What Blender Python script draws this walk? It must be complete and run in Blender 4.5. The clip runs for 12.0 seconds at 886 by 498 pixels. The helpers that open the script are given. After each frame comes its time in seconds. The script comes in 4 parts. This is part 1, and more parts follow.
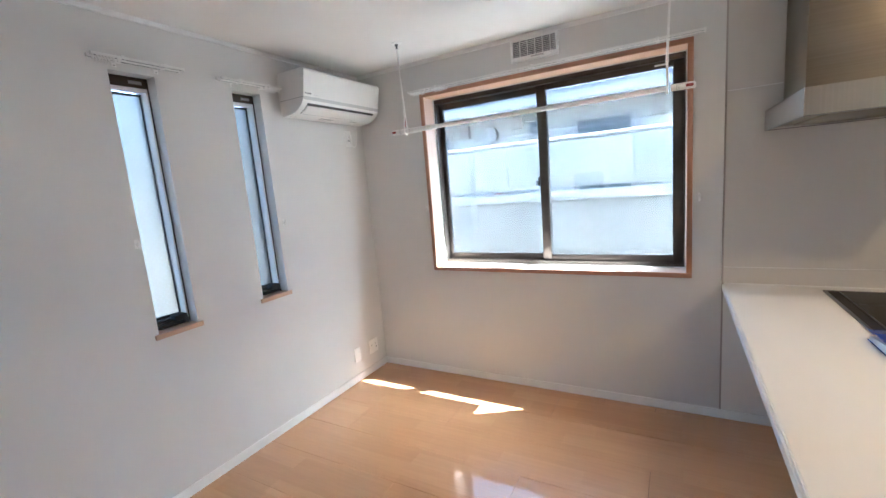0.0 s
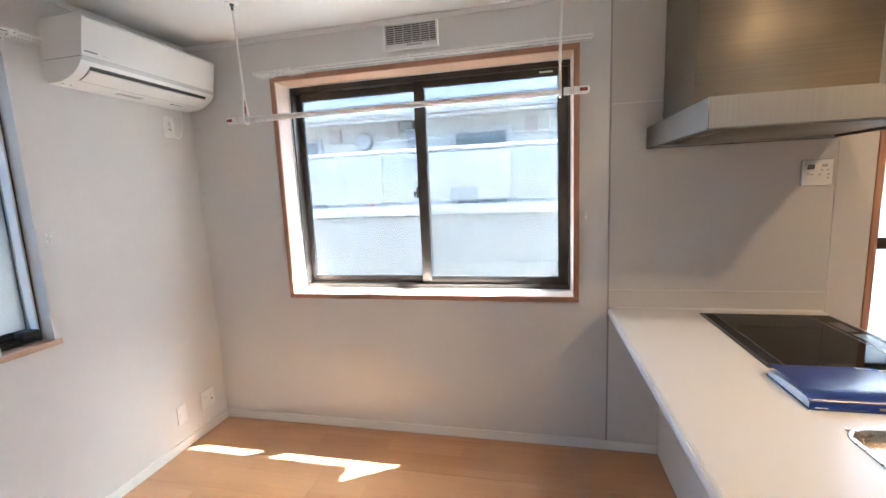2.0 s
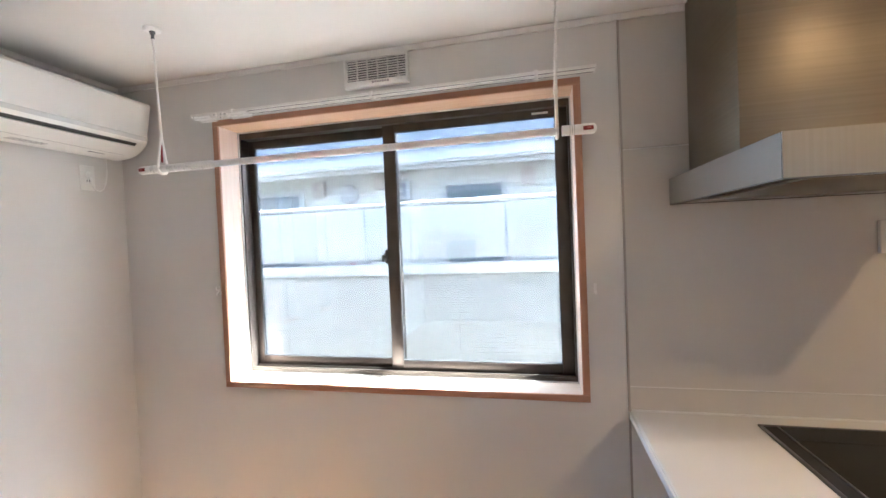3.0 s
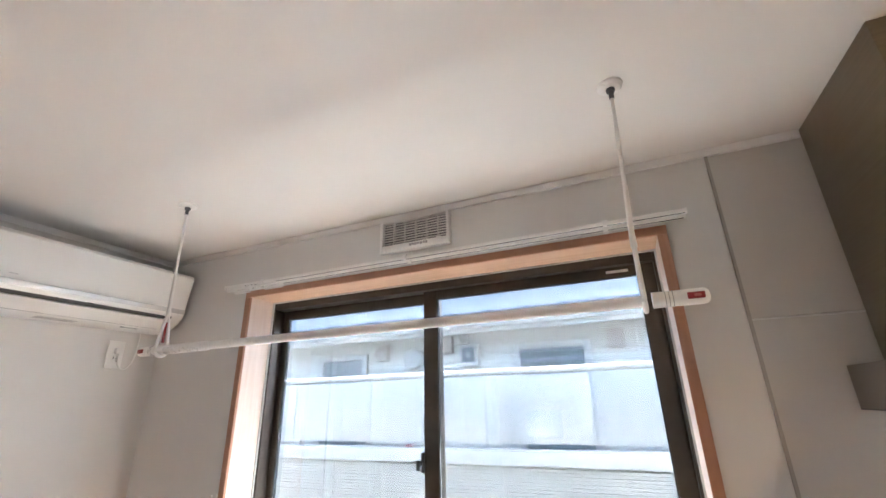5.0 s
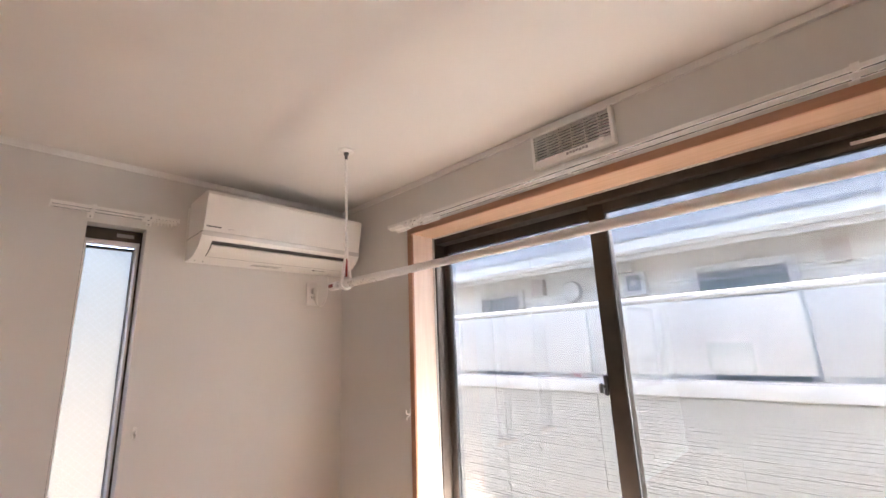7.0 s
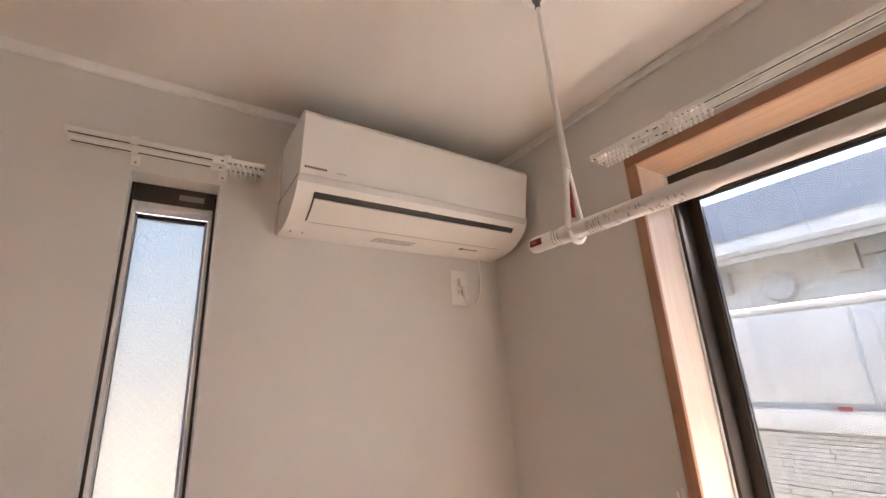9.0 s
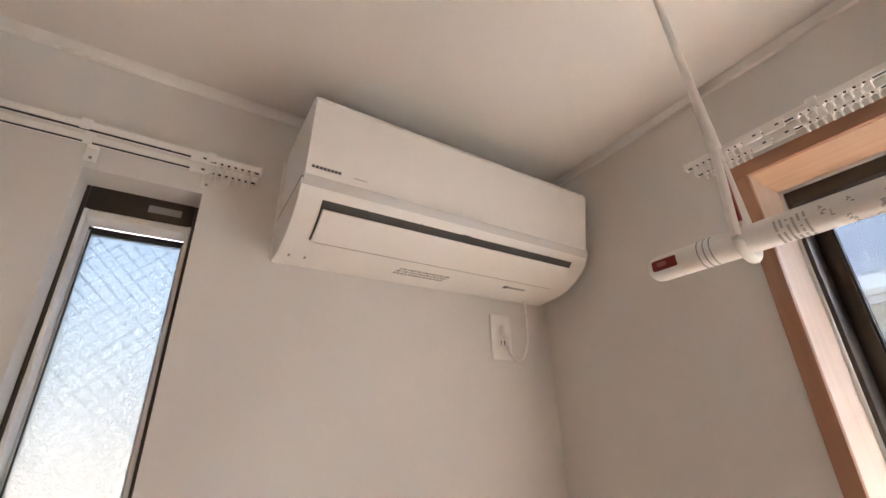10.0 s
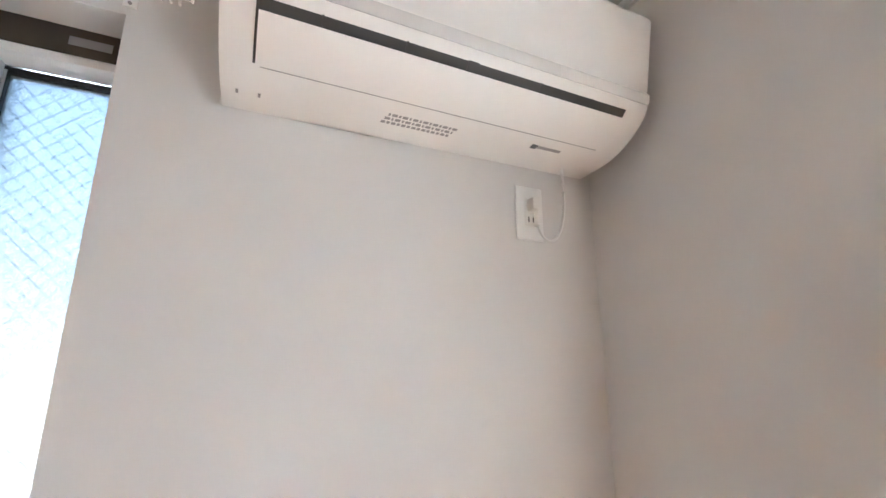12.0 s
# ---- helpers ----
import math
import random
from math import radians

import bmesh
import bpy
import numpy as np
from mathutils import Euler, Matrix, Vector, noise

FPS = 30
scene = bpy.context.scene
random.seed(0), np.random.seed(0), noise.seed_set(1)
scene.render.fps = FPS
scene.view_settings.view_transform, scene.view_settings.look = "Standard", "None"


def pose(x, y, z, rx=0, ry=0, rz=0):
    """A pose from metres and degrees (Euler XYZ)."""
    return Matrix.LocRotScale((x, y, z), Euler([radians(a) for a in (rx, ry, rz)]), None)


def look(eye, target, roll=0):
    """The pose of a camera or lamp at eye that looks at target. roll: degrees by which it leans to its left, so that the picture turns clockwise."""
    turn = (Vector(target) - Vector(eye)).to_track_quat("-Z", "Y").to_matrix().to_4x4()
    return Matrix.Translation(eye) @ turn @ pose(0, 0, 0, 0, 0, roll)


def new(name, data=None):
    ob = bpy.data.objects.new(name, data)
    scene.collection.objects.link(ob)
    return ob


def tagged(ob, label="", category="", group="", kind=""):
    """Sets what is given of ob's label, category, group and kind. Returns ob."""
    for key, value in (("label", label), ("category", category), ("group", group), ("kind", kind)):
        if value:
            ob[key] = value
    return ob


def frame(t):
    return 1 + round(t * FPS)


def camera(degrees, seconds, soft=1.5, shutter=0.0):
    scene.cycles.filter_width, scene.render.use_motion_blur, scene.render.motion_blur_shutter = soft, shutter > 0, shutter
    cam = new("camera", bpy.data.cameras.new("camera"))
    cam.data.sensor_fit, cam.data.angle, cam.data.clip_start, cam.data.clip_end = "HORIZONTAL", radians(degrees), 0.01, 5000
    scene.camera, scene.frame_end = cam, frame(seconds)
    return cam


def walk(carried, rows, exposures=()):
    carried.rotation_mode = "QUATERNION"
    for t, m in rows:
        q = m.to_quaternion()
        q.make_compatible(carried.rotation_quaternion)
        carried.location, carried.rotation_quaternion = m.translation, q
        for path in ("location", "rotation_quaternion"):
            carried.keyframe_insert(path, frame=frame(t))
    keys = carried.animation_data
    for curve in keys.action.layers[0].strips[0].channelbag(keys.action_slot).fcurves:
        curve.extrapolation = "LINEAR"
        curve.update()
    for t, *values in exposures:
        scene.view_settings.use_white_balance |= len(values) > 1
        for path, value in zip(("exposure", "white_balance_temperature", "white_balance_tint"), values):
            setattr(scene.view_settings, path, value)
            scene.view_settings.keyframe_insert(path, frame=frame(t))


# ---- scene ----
cam = camera(93.4, 12.0)
PATH = [
    (0, (0.421, 3.394, 1.566), (-0.555, 5.113, 1.259), -4.8),
    (0.5, (0.404, 3.414, 1.561), (-0.43, 5.2, 1.221), -4.4),
    (1, (0.363, 3.511, 1.546), (-0.312, 5.36, 1.189), -3.6),
    (1.5, (0.272, 3.659, 1.553), (-0.256, 5.557, 1.209), -2.9),
    (2, (0.273, 3.876, 1.547), (-0.163, 5.807, 1.259), -2.5),
    (2.5, (0.307, 4.138, 1.568), (-0.105, 6.086, 1.384), -2.4),
    (3, (0.306, 4.403, 1.603), (-0.136, 6.353, 1.555), -2.4),
    (3.5, (0.3, 4.62, 1.652), (-0.257, 6.532, 1.839), -1.7),
    (3.7, (0.322, 4.7, 1.674), (-0.296, 6.58, 1.965), -1.5),
    (5.3, (0.337, 4.852, 1.748), (-0.437, 6.559, 2.446), -1.5),
    (5.5, (0.34, 4.864, 1.747), (-0.471, 6.556, 2.439), -1.6),
    (6, (0.35, 4.875, 1.743), (-0.608, 6.511, 2.381), -1.9),
    (6.5, (0.341, 4.889, 1.728), (-0.82, 6.426, 2.267), -1.9),
    (7, (0.215, 4.91, 1.69), (-1.127, 6.324, 2.135), -2.3),
    (7.5, (-0.053, 4.935, 1.687), (-1.542, 6.219, 2.048), -3.2),
    (7.7, (-0.134, 4.935, 1.696), (-1.667, 6.18, 2.008), -3.6),
    (9.3, (-0.814, 5.244, 1.702), (-2.398, 6.285, 2.34), -2.4),
    (9.5, (-0.884, 5.255, 1.723), (-2.455, 6.284, 2.41), -2.1),
    (10, (-0.983, 5.298, 1.752), (-2.526, 6.294, 2.545), -1.7),
    (10.5, (-1.025, 5.36, 1.774), (-2.561, 6.325, 2.617), -1.4),
    (11, (-1.046, 5.396, 1.772), (-2.616, 6.338, 2.576), -1.1),
    (11.5, (-1.097, 5.417, 1.759), (-2.746, 6.343, 2.409), -0.9),
    (12, (-1.149, 5.515, 1.696), (-2.921, 6.326, 2.143), 0.0),
]
EXPO = [(0.0, 5.8, 4950, -3), (2.0, 5.8, 5250, 0), (6.0, 5.6, 5620, 3), (6.5, 5.55, 5950, 9), (7.5, 5.45, 6450, 12), (9.5, 5.4, 6550, 12), (10.0, 5.53, 6150, 7), (10.5, 5.73, 5550, 2), (12.0, 5.93, 5300, 1)]
walk(cam, [(t, look(eye, target, roll)) for t, eye, target, roll in PATH], EXPO)

# ---- world, sun, lamps ----
SUN_DIR = Vector((0.579, 0.351, 1.0)).normalized()
world = bpy.data.worlds.new("sky")
scene.world = world
world.use_nodes = True
wn = world.node_tree.nodes
sky = wn.new("ShaderNodeTexSky")
sky.sky_type, sky.sun_disc = "NISHITA", False
sky.sun_elevation = math.asin(SUN_DIR.z)
sky.sun_rotation = math.atan2(SUN_DIR.x, SUN_DIR.y)
sky.dust_density, sky.ozone_density = 6.0, 3.0
world.node_tree.links.new(sky.outputs[0], wn["Background"].inputs[0])
wn["Background"].inputs[1].default_value = 0.15

sun = new("sun", bpy.data.lights.new("sun", "SUN"))
sun.data.energy, sun.data.angle, sun.data.color = 2.0, radians(0.5), (1.0, 0.95, 0.87)
sun.matrix_world = look(SUN_DIR * 30, (0, 0, 0))

XL, XR, YW, YB, ZC = -1.892, 2.75, 6.26, 0.6, 2.492


BX0, BX1, BZ0, BZ1 = -1.44, -0.84, 1.12, 1.56         # window behind the walk
E0, E1, EZ0, EZ1 = 0.9, 2.3, 0.9, 2.1          # unseen east window added for fill light, behind the start of the walk

F0, F1, FZ0, FZ1 = 0.95, 2.25, 1.0, 2.1           # added west window for fill light, unseen behind the start of the walk

LAMPS = ((2.14, 4.6, 1.25), (1.40, 4.95, 0.6))       # x, y and power of the kitchen downlights
for lx, ly, power in LAMPS:
    down = new("kitchen_lamp_light", bpy.data.lights.new("kitchen_lamp_light", "SPOT"))
    down.data.energy, down.data.color, down.data.spot_size, down.data.spot_blend = power, (1.0, 0.62, 0.32), radians(150), 0.6
    down.data.shadow_soft_size = 0.035
    down.matrix_world = look((lx, ly, 2.44), (lx, ly, 0))

# ---- materials ----


def mat(name, base, rough=0.5, metal=0.0, spec=0.5, coat=0.0):
    m = bpy.data.materials.new(name)
    m.use_nodes = True
    b = m.node_tree.nodes["Principled BSDF"]
    b.inputs["Base Color"].default_value = (*base, 1)
    b.inputs["Roughness"].default_value = rough
    b.inputs["Metallic"].default_value = metal
    b.inputs["Specular IOR Level"].default_value = spec
    b.inputs["Coat Weight"].default_value = coat
    return m


def nodes(m):
    return m.node_tree.nodes, m.node_tree.links, m.node_tree.nodes["Principled BSDF"]


def textured(name, base, other, rough=0.5, scale=(3, 3, 3), detail=4, bump=0.0, bump_scale=(200, 200, 200), dist=0.0005,
             rough_to=None, metal=0.0, spec=0.5, coat=0.0):
    """A material whose colour drifts between two tones, with fine relief."""
    m = mat(name, base, rough, metal, spec, coat)
    n, l, b = nodes(m)
    tc = n.new("ShaderNodeTexCoord")
    mp = n.new("ShaderNodeMapping")
    mp.inputs["Scale"].default_value = scale
    l.new(tc.outputs["Object"], mp.inputs[0])
    nz = n.new("ShaderNodeTexNoise")
    nz.inputs["Scale"].default_value, nz.inputs["Detail"].default_value = 1.0, detail
    l.new(mp.outputs[0], nz.inputs["Vector"])
    ramp = n.new("ShaderNodeValToRGB")
    ramp.color_ramp.elements[0].position, ramp.color_ramp.elements[1].position = 0.3, 0.7
    ramp.color_ramp.elements[0].color, ramp.color_ramp.elements[1].color = (*base, 1), (*other, 1)
    l.new(nz.outputs[0], ramp.inputs[0])
    l.new(ramp.outputs[0], b.inputs["Base Color"])
    if rough_to is not None:
        mr = n.new("ShaderNodeMapRange")
        mr.inputs["To Min"].default_value, mr.inputs["To Max"].default_value = rough, rough_to
        l.new(nz.outputs[0], mr.inputs[0])
        l.new(mr.outputs[0], b.inputs["Roughness"])
    if bump:
        mp2 = n.new("ShaderNodeMapping")
        mp2.inputs["Scale"].default_value = bump_scale
        l.new(tc.outputs["Object"], mp2.inputs[0])
        n2 = n.new("ShaderNodeTexNoise")
        n2.inputs["Scale"].default_value, n2.inputs["Detail"].default_value = 1.0, 3
        l.new(mp2.outputs[0], n2.inputs["Vector"])
        bp = n.new("ShaderNodeBump")
        bp.inputs["Strength"].default_value, bp.inputs["Distance"].default_value = bump, dist
        l.new(n2.outputs[0], bp.inputs["Height"])
        l.new(bp.outputs[0], b.inputs["Normal"])
    return m


WALLPAPER = textured("wallpaper", (0.68, 0.665, 0.64), (0.71, 0.695, 0.67), 0.85, (1.5, 1.5, 1.5), 3, 0.35, (420, 420, 160), 0.0006, spec=0.3)
# Wallpaper copy darkened for the unseen walls, to cut bounced light.
DIMWALL = textured("unseen_dim_wall", (0.42, 0.38, 0.33), (0.46, 0.42, 0.37), 0.7, (1.5, 1.5, 1.5), 3, 0.35, (420, 420, 160), 0.0006, spec=0.3)
CEILPAPER = textured("ceiling_paper", (0.72, 0.70, 0.67), (0.75, 0.73, 0.70), 0.85, (1.2, 1.2, 1.2), 3, 0.35, (60, 420, 420), 0.0006, spec=0.3)
TRIM = textured("white_trim", (0.80, 0.79, 0.77), (0.83, 0.82, 0.80), 0.45, (8, 8, 8), 3)
KPANEL = textured("kitchen_panel", (0.58, 0.55, 0.51), (0.59, 0.56, 0.52), 0.27, (200, 200, 200), 2)
COUNTER = textured("counter_top_material", (0.735, 0.725, 0.715), (0.745, 0.735, 0.725), 0.28, (300, 300, 300), 2)
CABINET = textured("cabinet_white", (0.75, 0.73, 0.70), (0.77, 0.75, 0.72), 0.3, (2, 2, 2), 2)
SIDEWOOD = textured("casing_wood", (0.36, 0.175, 0.10), (0.43, 0.23, 0.14), 0.38, (4, 60, 60), 5, 0.15, (30, 400, 400), 0.0003)
SIDEWOODV = textured("casing_wood_upright", (0.36, 0.175, 0.10), (0.43, 0.23, 0.14), 0.38, (60, 60, 4), 5, 0.15, (400, 400, 30), 0.0003)
SILLWOOD = textured("sill_wood", (0.50, 0.33, 0.22), (0.60, 0.42, 0.30), 0.4, (60, 6, 60), 5, 0.1, (400, 30, 400), 0.0003)
BRONZE = textured("bronze_aluminium", (0.06, 0.049, 0.041), (0.085, 0.07, 0.059), 0.32, (10, 10, 10), 3, metal=0.6, rough_to=0.42)
ALU = textured("grey_aluminium", (0.58, 0.57, 0.55), (0.64, 0.63, 0.61), 0.35, (10, 10, 10), 3, metal=0.3)
# Reveal boards toned by how light falls: pale sill, mid sides, darker top.
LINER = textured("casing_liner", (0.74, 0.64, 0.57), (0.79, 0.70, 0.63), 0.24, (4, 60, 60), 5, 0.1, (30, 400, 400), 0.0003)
LINERSHADE = textured("casing_liner_shaded", (0.50, 0.31, 0.19), (0.58, 0.38, 0.25), 0.35, (4, 60, 60), 5, 0.1, (30, 400, 400), 0.0003)
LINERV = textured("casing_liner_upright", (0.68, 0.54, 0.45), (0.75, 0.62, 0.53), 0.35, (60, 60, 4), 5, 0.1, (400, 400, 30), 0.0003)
GASKET = mat("black_gasket", (0.012, 0.012, 0.013), 0.6)
ACWHITE = textured("ac_plastic", (0.80, 0.785, 0.755), (0.815, 0.80, 0.77), 0.28, (3, 3, 3), 2, rough_to=0.34)
ACSHADE = mat("ac_slot_shade", (0.05, 0.045, 0.042), 0.6)
ACSILVER = mat("ac_silver_strip", (0.80, 0.79, 0.77), 0.16, 0.25)
INK = mat("printed_ink", (0.10, 0.10, 0.11), 0.6)
INKGREY = mat("printed_grey", (0.32, 0.31, 0.31), 0.6)
REDGRIP = mat("red_grip", (0.34, 0.10, 0.09), 0.3)
RED = mat("red_plastic", (0.20, 0.008, 0.010), 0.3)
PLASTIC = textured("white_plastic", (0.80, 0.79, 0.765), (0.83, 0.82, 0.795), 0.32, (20, 20, 20), 2, rough_to=0.4)
POLE = textured("pole_white", (0.74, 0.735, 0.725), (0.78, 0.775, 0.765), 0.3, (10, 10, 10), 2, rough_to=0.4)
# Chimney and underside steel, with dim surroundings and warm lamplight put into its colour.
STEELDIM = textured("brushed_steel", (0.23, 0.195, 0.145), (0.26, 0.222, 0.168), 0.36, (2, 2, 120), 4, metal=1.0, rough_to=0.42)
STEELX = textured("brushed_steel_long", (0.30, 0.275, 0.24), (0.33, 0.305, 0.27), 0.36, (120, 2, 2), 4, metal=1.0, rough_to=0.42)
CHROME = mat("chrome", (0.75, 0.74, 0.73), 0.08, 1.0)
SINKSTEEL = textured("sink_steel", (0.42, 0.38, 0.33), (0.5, 0.46, 0.41), 0.22, (50, 50, 50), 3, metal=1.0, rough_to=0.35)
HOBGLASS = mat("hob_glass", (0.005, 0.0045, 0.0045), 0.05, 0.0, 0.12)
HOBTRIM = mat("hob_trim", (0.16, 0.15, 0.15), 0.3, 0.9)
BLUE = textured("blue_cover", (0.012, 0.035, 0.21), (0.016, 0.045, 0.26), 0.22, (6, 6, 6), 2, rough_to=0.3)
PAPER = textured("clear_pocket_pages", (0.50, 0.62, 0.74), (0.72, 0.80, 0.86), 0.35, (30, 30, 900), 4, 0.4, (20, 20, 900), 0.0006)
METAL = mat("screw_metal", (0.35, 0.34, 0.33), 0.35, 0.9)


def glass(name, rough=0.0, ior=1.45, tint=(1, 1, 1)):
    m = mat(name, tint, rough)
    n, l, b = nodes(m)
    b.inputs["Transmission Weight"].default_value = 1.0
    b.inputs["IOR"].default_value = ior
    return m


GLASS = glass("clear_glass", tint=(0.172, 0.169, 0.163))
DOORFROST = glass("door_frosted_glass", 0.5, 1.3, (0.22, 0.225, 0.225))
FROST = glass("frosted_glass", 0.8, 1.3, (0.105, 0.093, 0.079))
n, l, b = nodes(FROST)
vo = n.new("ShaderNodeTexNoise")
vo.inputs["Scale"].default_value, vo.inputs["Detail"].default_value = 170, 3
tc = n.new("ShaderNodeTexCoord")
l.new(tc.outputs["Object"], vo.inputs["Vector"])
bp = n.new("ShaderNodeBump")
bp.inputs["Strength"].default_value, bp.inputs["Distance"].default_value = 0.5, 0.002
l.new(vo.outputs[0], bp.inputs["Height"])
l.new(bp.outputs[0], b.inputs["Normal"])

FLOORWOOD = mat("floor_wood", (0.45, 0.22, 0.09), 0.30, coat=1.0)
n, l, b = nodes(FLOORWOOD)
tc = n.new("ShaderNodeTexCoord")
geo = n.new("ShaderNodeNewGeometry")
br = n.new("ShaderNodeTexBrick")
br.offset, br.offset_frequency, br.squash = 0.37, 2, 1.0
br.inputs["Scale"].default_value = 1.0
br.inputs["Brick Width"].default_value, br.inputs["Row Height"].default_value = 0.455, 0.101
br.inputs["Mortar Size"].default_value = 0.0
br.inputs["Color1"].default_value, br.inputs["Color2"].default_value = (0.50, 0.265, 0.125, 1), (0.56, 0.31, 0.155, 1)
l.new(geo.outputs["Position"], br.inputs["Vector"])
mp = n.new("ShaderNodeMapping")
mp.inputs["Scale"].default_value = (3, 55, 3)
l.new(geo.outputs["Position"], mp.inputs[0])
nz = n.new("ShaderNodeTexNoise")
nz.inputs["Scale"].default_value, nz.inputs["Detail"].default_value = 1.0, 6
l.new(mp.outputs[0], nz.inputs["Vector"])
mx = n.new("ShaderNodeMix")
mx.data_type, mx.blend_type = "RGBA", "MULTIPLY"
mx.inputs[0].default_value = 0.35
l.new(br.outputs[0], mx.inputs[6])
gr = n.new("ShaderNodeValToRGB")
gr.color_ramp.elements[0].position, gr.color_ramp.elements[1].position = 0.3, 0.65
gr.color_ramp.elements[0].color, gr.color_ramp.elements[1].color = (0.80, 0.77, 0.72, 1), (1, 1, 1, 1)
l.new(nz.outputs[0], gr.inputs[0])
l.new(gr.outputs[0], mx.inputs[7])
l.new(mx.outputs[2], b.inputs["Base Color"])
b.inputs["Coat Roughness"].default_value = 0.06
bp = n.new("ShaderNodeBump")
bp.inputs["Strength"].default_value, bp.inputs["Distance"].default_value = 0.08, 0.0004
l.new(nz.outputs[0], bp.inputs["Height"])
l.new(bp.outputs[0], b.inputs["Normal"])

EXTWHITE = textured("exterior_white", (0.50, 0.49, 0.47), (0.54, 0.53, 0.51), 0.6, (4, 4, 4), 4)
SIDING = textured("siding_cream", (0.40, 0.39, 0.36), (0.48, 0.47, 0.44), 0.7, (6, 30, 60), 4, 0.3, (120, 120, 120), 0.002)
# Paler siding for the wall under the eaves, in place of bounced light.
SIDINGLIT = textured("siding_bounce_lit", (0.72, 0.70, 0.65), (0.78, 0.76, 0.71), 0.7, (6, 30, 60), 4, 0.3, (120, 120, 120), 0.002)
PANELW = textured("balcony_panel", (0.45, 0.45, 0.44), (0.48, 0.48, 0.47), 0.25, (1, 1, 1), 2)
ROOFT = textured("roof_slate", (0.19, 0.20, 0.22), (0.25, 0.26, 0.28), 0.6, (5, 5, 5), 4, 0.3, (90, 90, 90), 0.003)
DARKGLASS = mat("far_window_glass", (0.16, 0.19, 0.21), 0.12, 0.0, 0.8)
VENTGREY = mat("vent_hood_paint", (0.48, 0.43, 0.38), 0.5)
GROUND = textured("ground_concrete", (0.30, 0.29, 0.27), (0.38, 0.37, 0.35), 0.9, (2, 2, 2), 5, 0.4, (60, 60, 60), 0.004)

# ---- mesh helpers ----
ORIGIN = {}


def box(bm, x0, x1, y0, y1, z0, z1, bevel=0.0, seg=2):
    g = bmesh.ops.create_cube(bm, size=1.0, matrix=Matrix.Translation(((x0 + x1) / 2, (y0 + y1) / 2, (z0 + z1) / 2))
                              @ Matrix.Diagonal((x1 - x0, y1 - y0, z1 - z0, 1)))
    if bevel:
        es = list({e for v in g["verts"] for e in v.link_edges})
        bmesh.ops.bevel(bm, geom=es, offset=bevel, segments=seg, affect="EDGES", profile=0.5)
    return bm


def boxes(rows, bevel=0.0):
    bm = bmesh.new()
    for r in rows:
        box(bm, *r, bevel=bevel)
    return bm


def rod(bm, p, q, r, r2=None, seg=16):
    p, q = Vector(p), Vector(q)
    d = q - p
    m = Matrix.Translation((p + q) / 2) @ d.to_track_quat("Z", "Y").to_matrix().to_4x4()
    bmesh.ops.create_cone(bm, cap_ends=True, segments=seg, radius1=r, radius2=r if r2 is None else r2, depth=d.length, matrix=m)
    return bm


def tube(bm, pts, r, seg=8, closed=False):
    """A round tube through the points."""
    pts = [Vector(p) for p in pts]
    rings = []
    for i, p in enumerate(pts):
        a = pts[max(i - 1, 0)] if not closed else pts[i - 1]
        c = pts[min(i + 1, len(pts) - 1)] if not closed else pts[(i + 1) % len(pts)]
        q = (c - a).to_track_quat("Z", "Y")
        rr = r[i] if isinstance(r, (list, tuple)) else r
        rings.append([bm.verts.new(p + q @ Vector((rr * math.cos(k * math.tau / seg), rr * math.sin(k * math.tau / seg), 0))) for k in range(seg)])
    n = len(rings)
    for i in range(n if closed else n - 1):
        a, c = rings[i], rings[(i + 1) % n]
        for k in range(seg):
            bm.faces.new((a[k], a[(k + 1) % seg], c[(k + 1) % seg], c[k]))
    if not closed:
        bm.faces.new(rings[0][::-1])
        bm.faces.new(rings[-1])
    return bm


def prism(bm, pts, axis, a, c):
    """A flat outline (two coordinates in axis order) drawn out along an axis from a to c."""
    def at(p, v):
        q = list(p)
        q.insert("xyz".index(axis), v)
        return q
    lo, hi = [bm.verts.new(at(p, a)) for p in pts], [bm.verts.new(at(p, c)) for p in pts]
    n = len(pts)
    bm.faces.new(lo)
    bm.faces.new(hi[::-1])
    for i in range(n):
        bm.faces.new((lo[i], hi[i], hi[(i + 1) % n], lo[(i + 1) % n]))
    bmesh.ops.recalc_face_normals(bm, faces=bm.faces)
    return bm


def thing(name, at, label, category, group=""):
    ob = tagged(new(name), label, category, group)
    ob.location = at
    ORIGIN[ob] = Vector(at)
    return ob


def finish(name, bm, material, smooth=False):
    bmesh.ops.recalc_face_normals(bm, faces=bm.faces)
    me = bpy.data.meshes.new(name)
    bm.to_mesh(me)
    bm.free()
    me.materials.append(material)
    if smooth:
        me.shade_smooth()
        me.set_sharp_from_angle(angle=radians(35))
    return me


def part(name, bm, material, parent, label="", smooth=True, kind=""):
    o = ORIGIN[parent]
    bmesh.ops.translate(bm, verts=bm.verts, vec=-o)
    ob = new(name, finish(name, bm, material, smooth))
    ob.parent = parent
    ORIGIN[ob] = o
    return tagged(ob, label, kind=kind)


def whole(name, bm, material, label, category, group="", kind="", at=None, smooth=True):
    """A thing or a piece of the setting that is one mesh."""
    o = Vector(at) if at else Vector((0, 0, 0))
    bmesh.ops.translate(bm, verts=bm.verts, vec=-o)
    ob = new(name, finish(name, bm, material, smooth))
    ob.location = o
    ORIGIN[ob] = o
    return tagged(ob, label, category, group, kind)


def setting(name, bm, material, label="", smooth=False):
    return whole(name, bm, material, label, "", kind="structure", smooth=smooth)


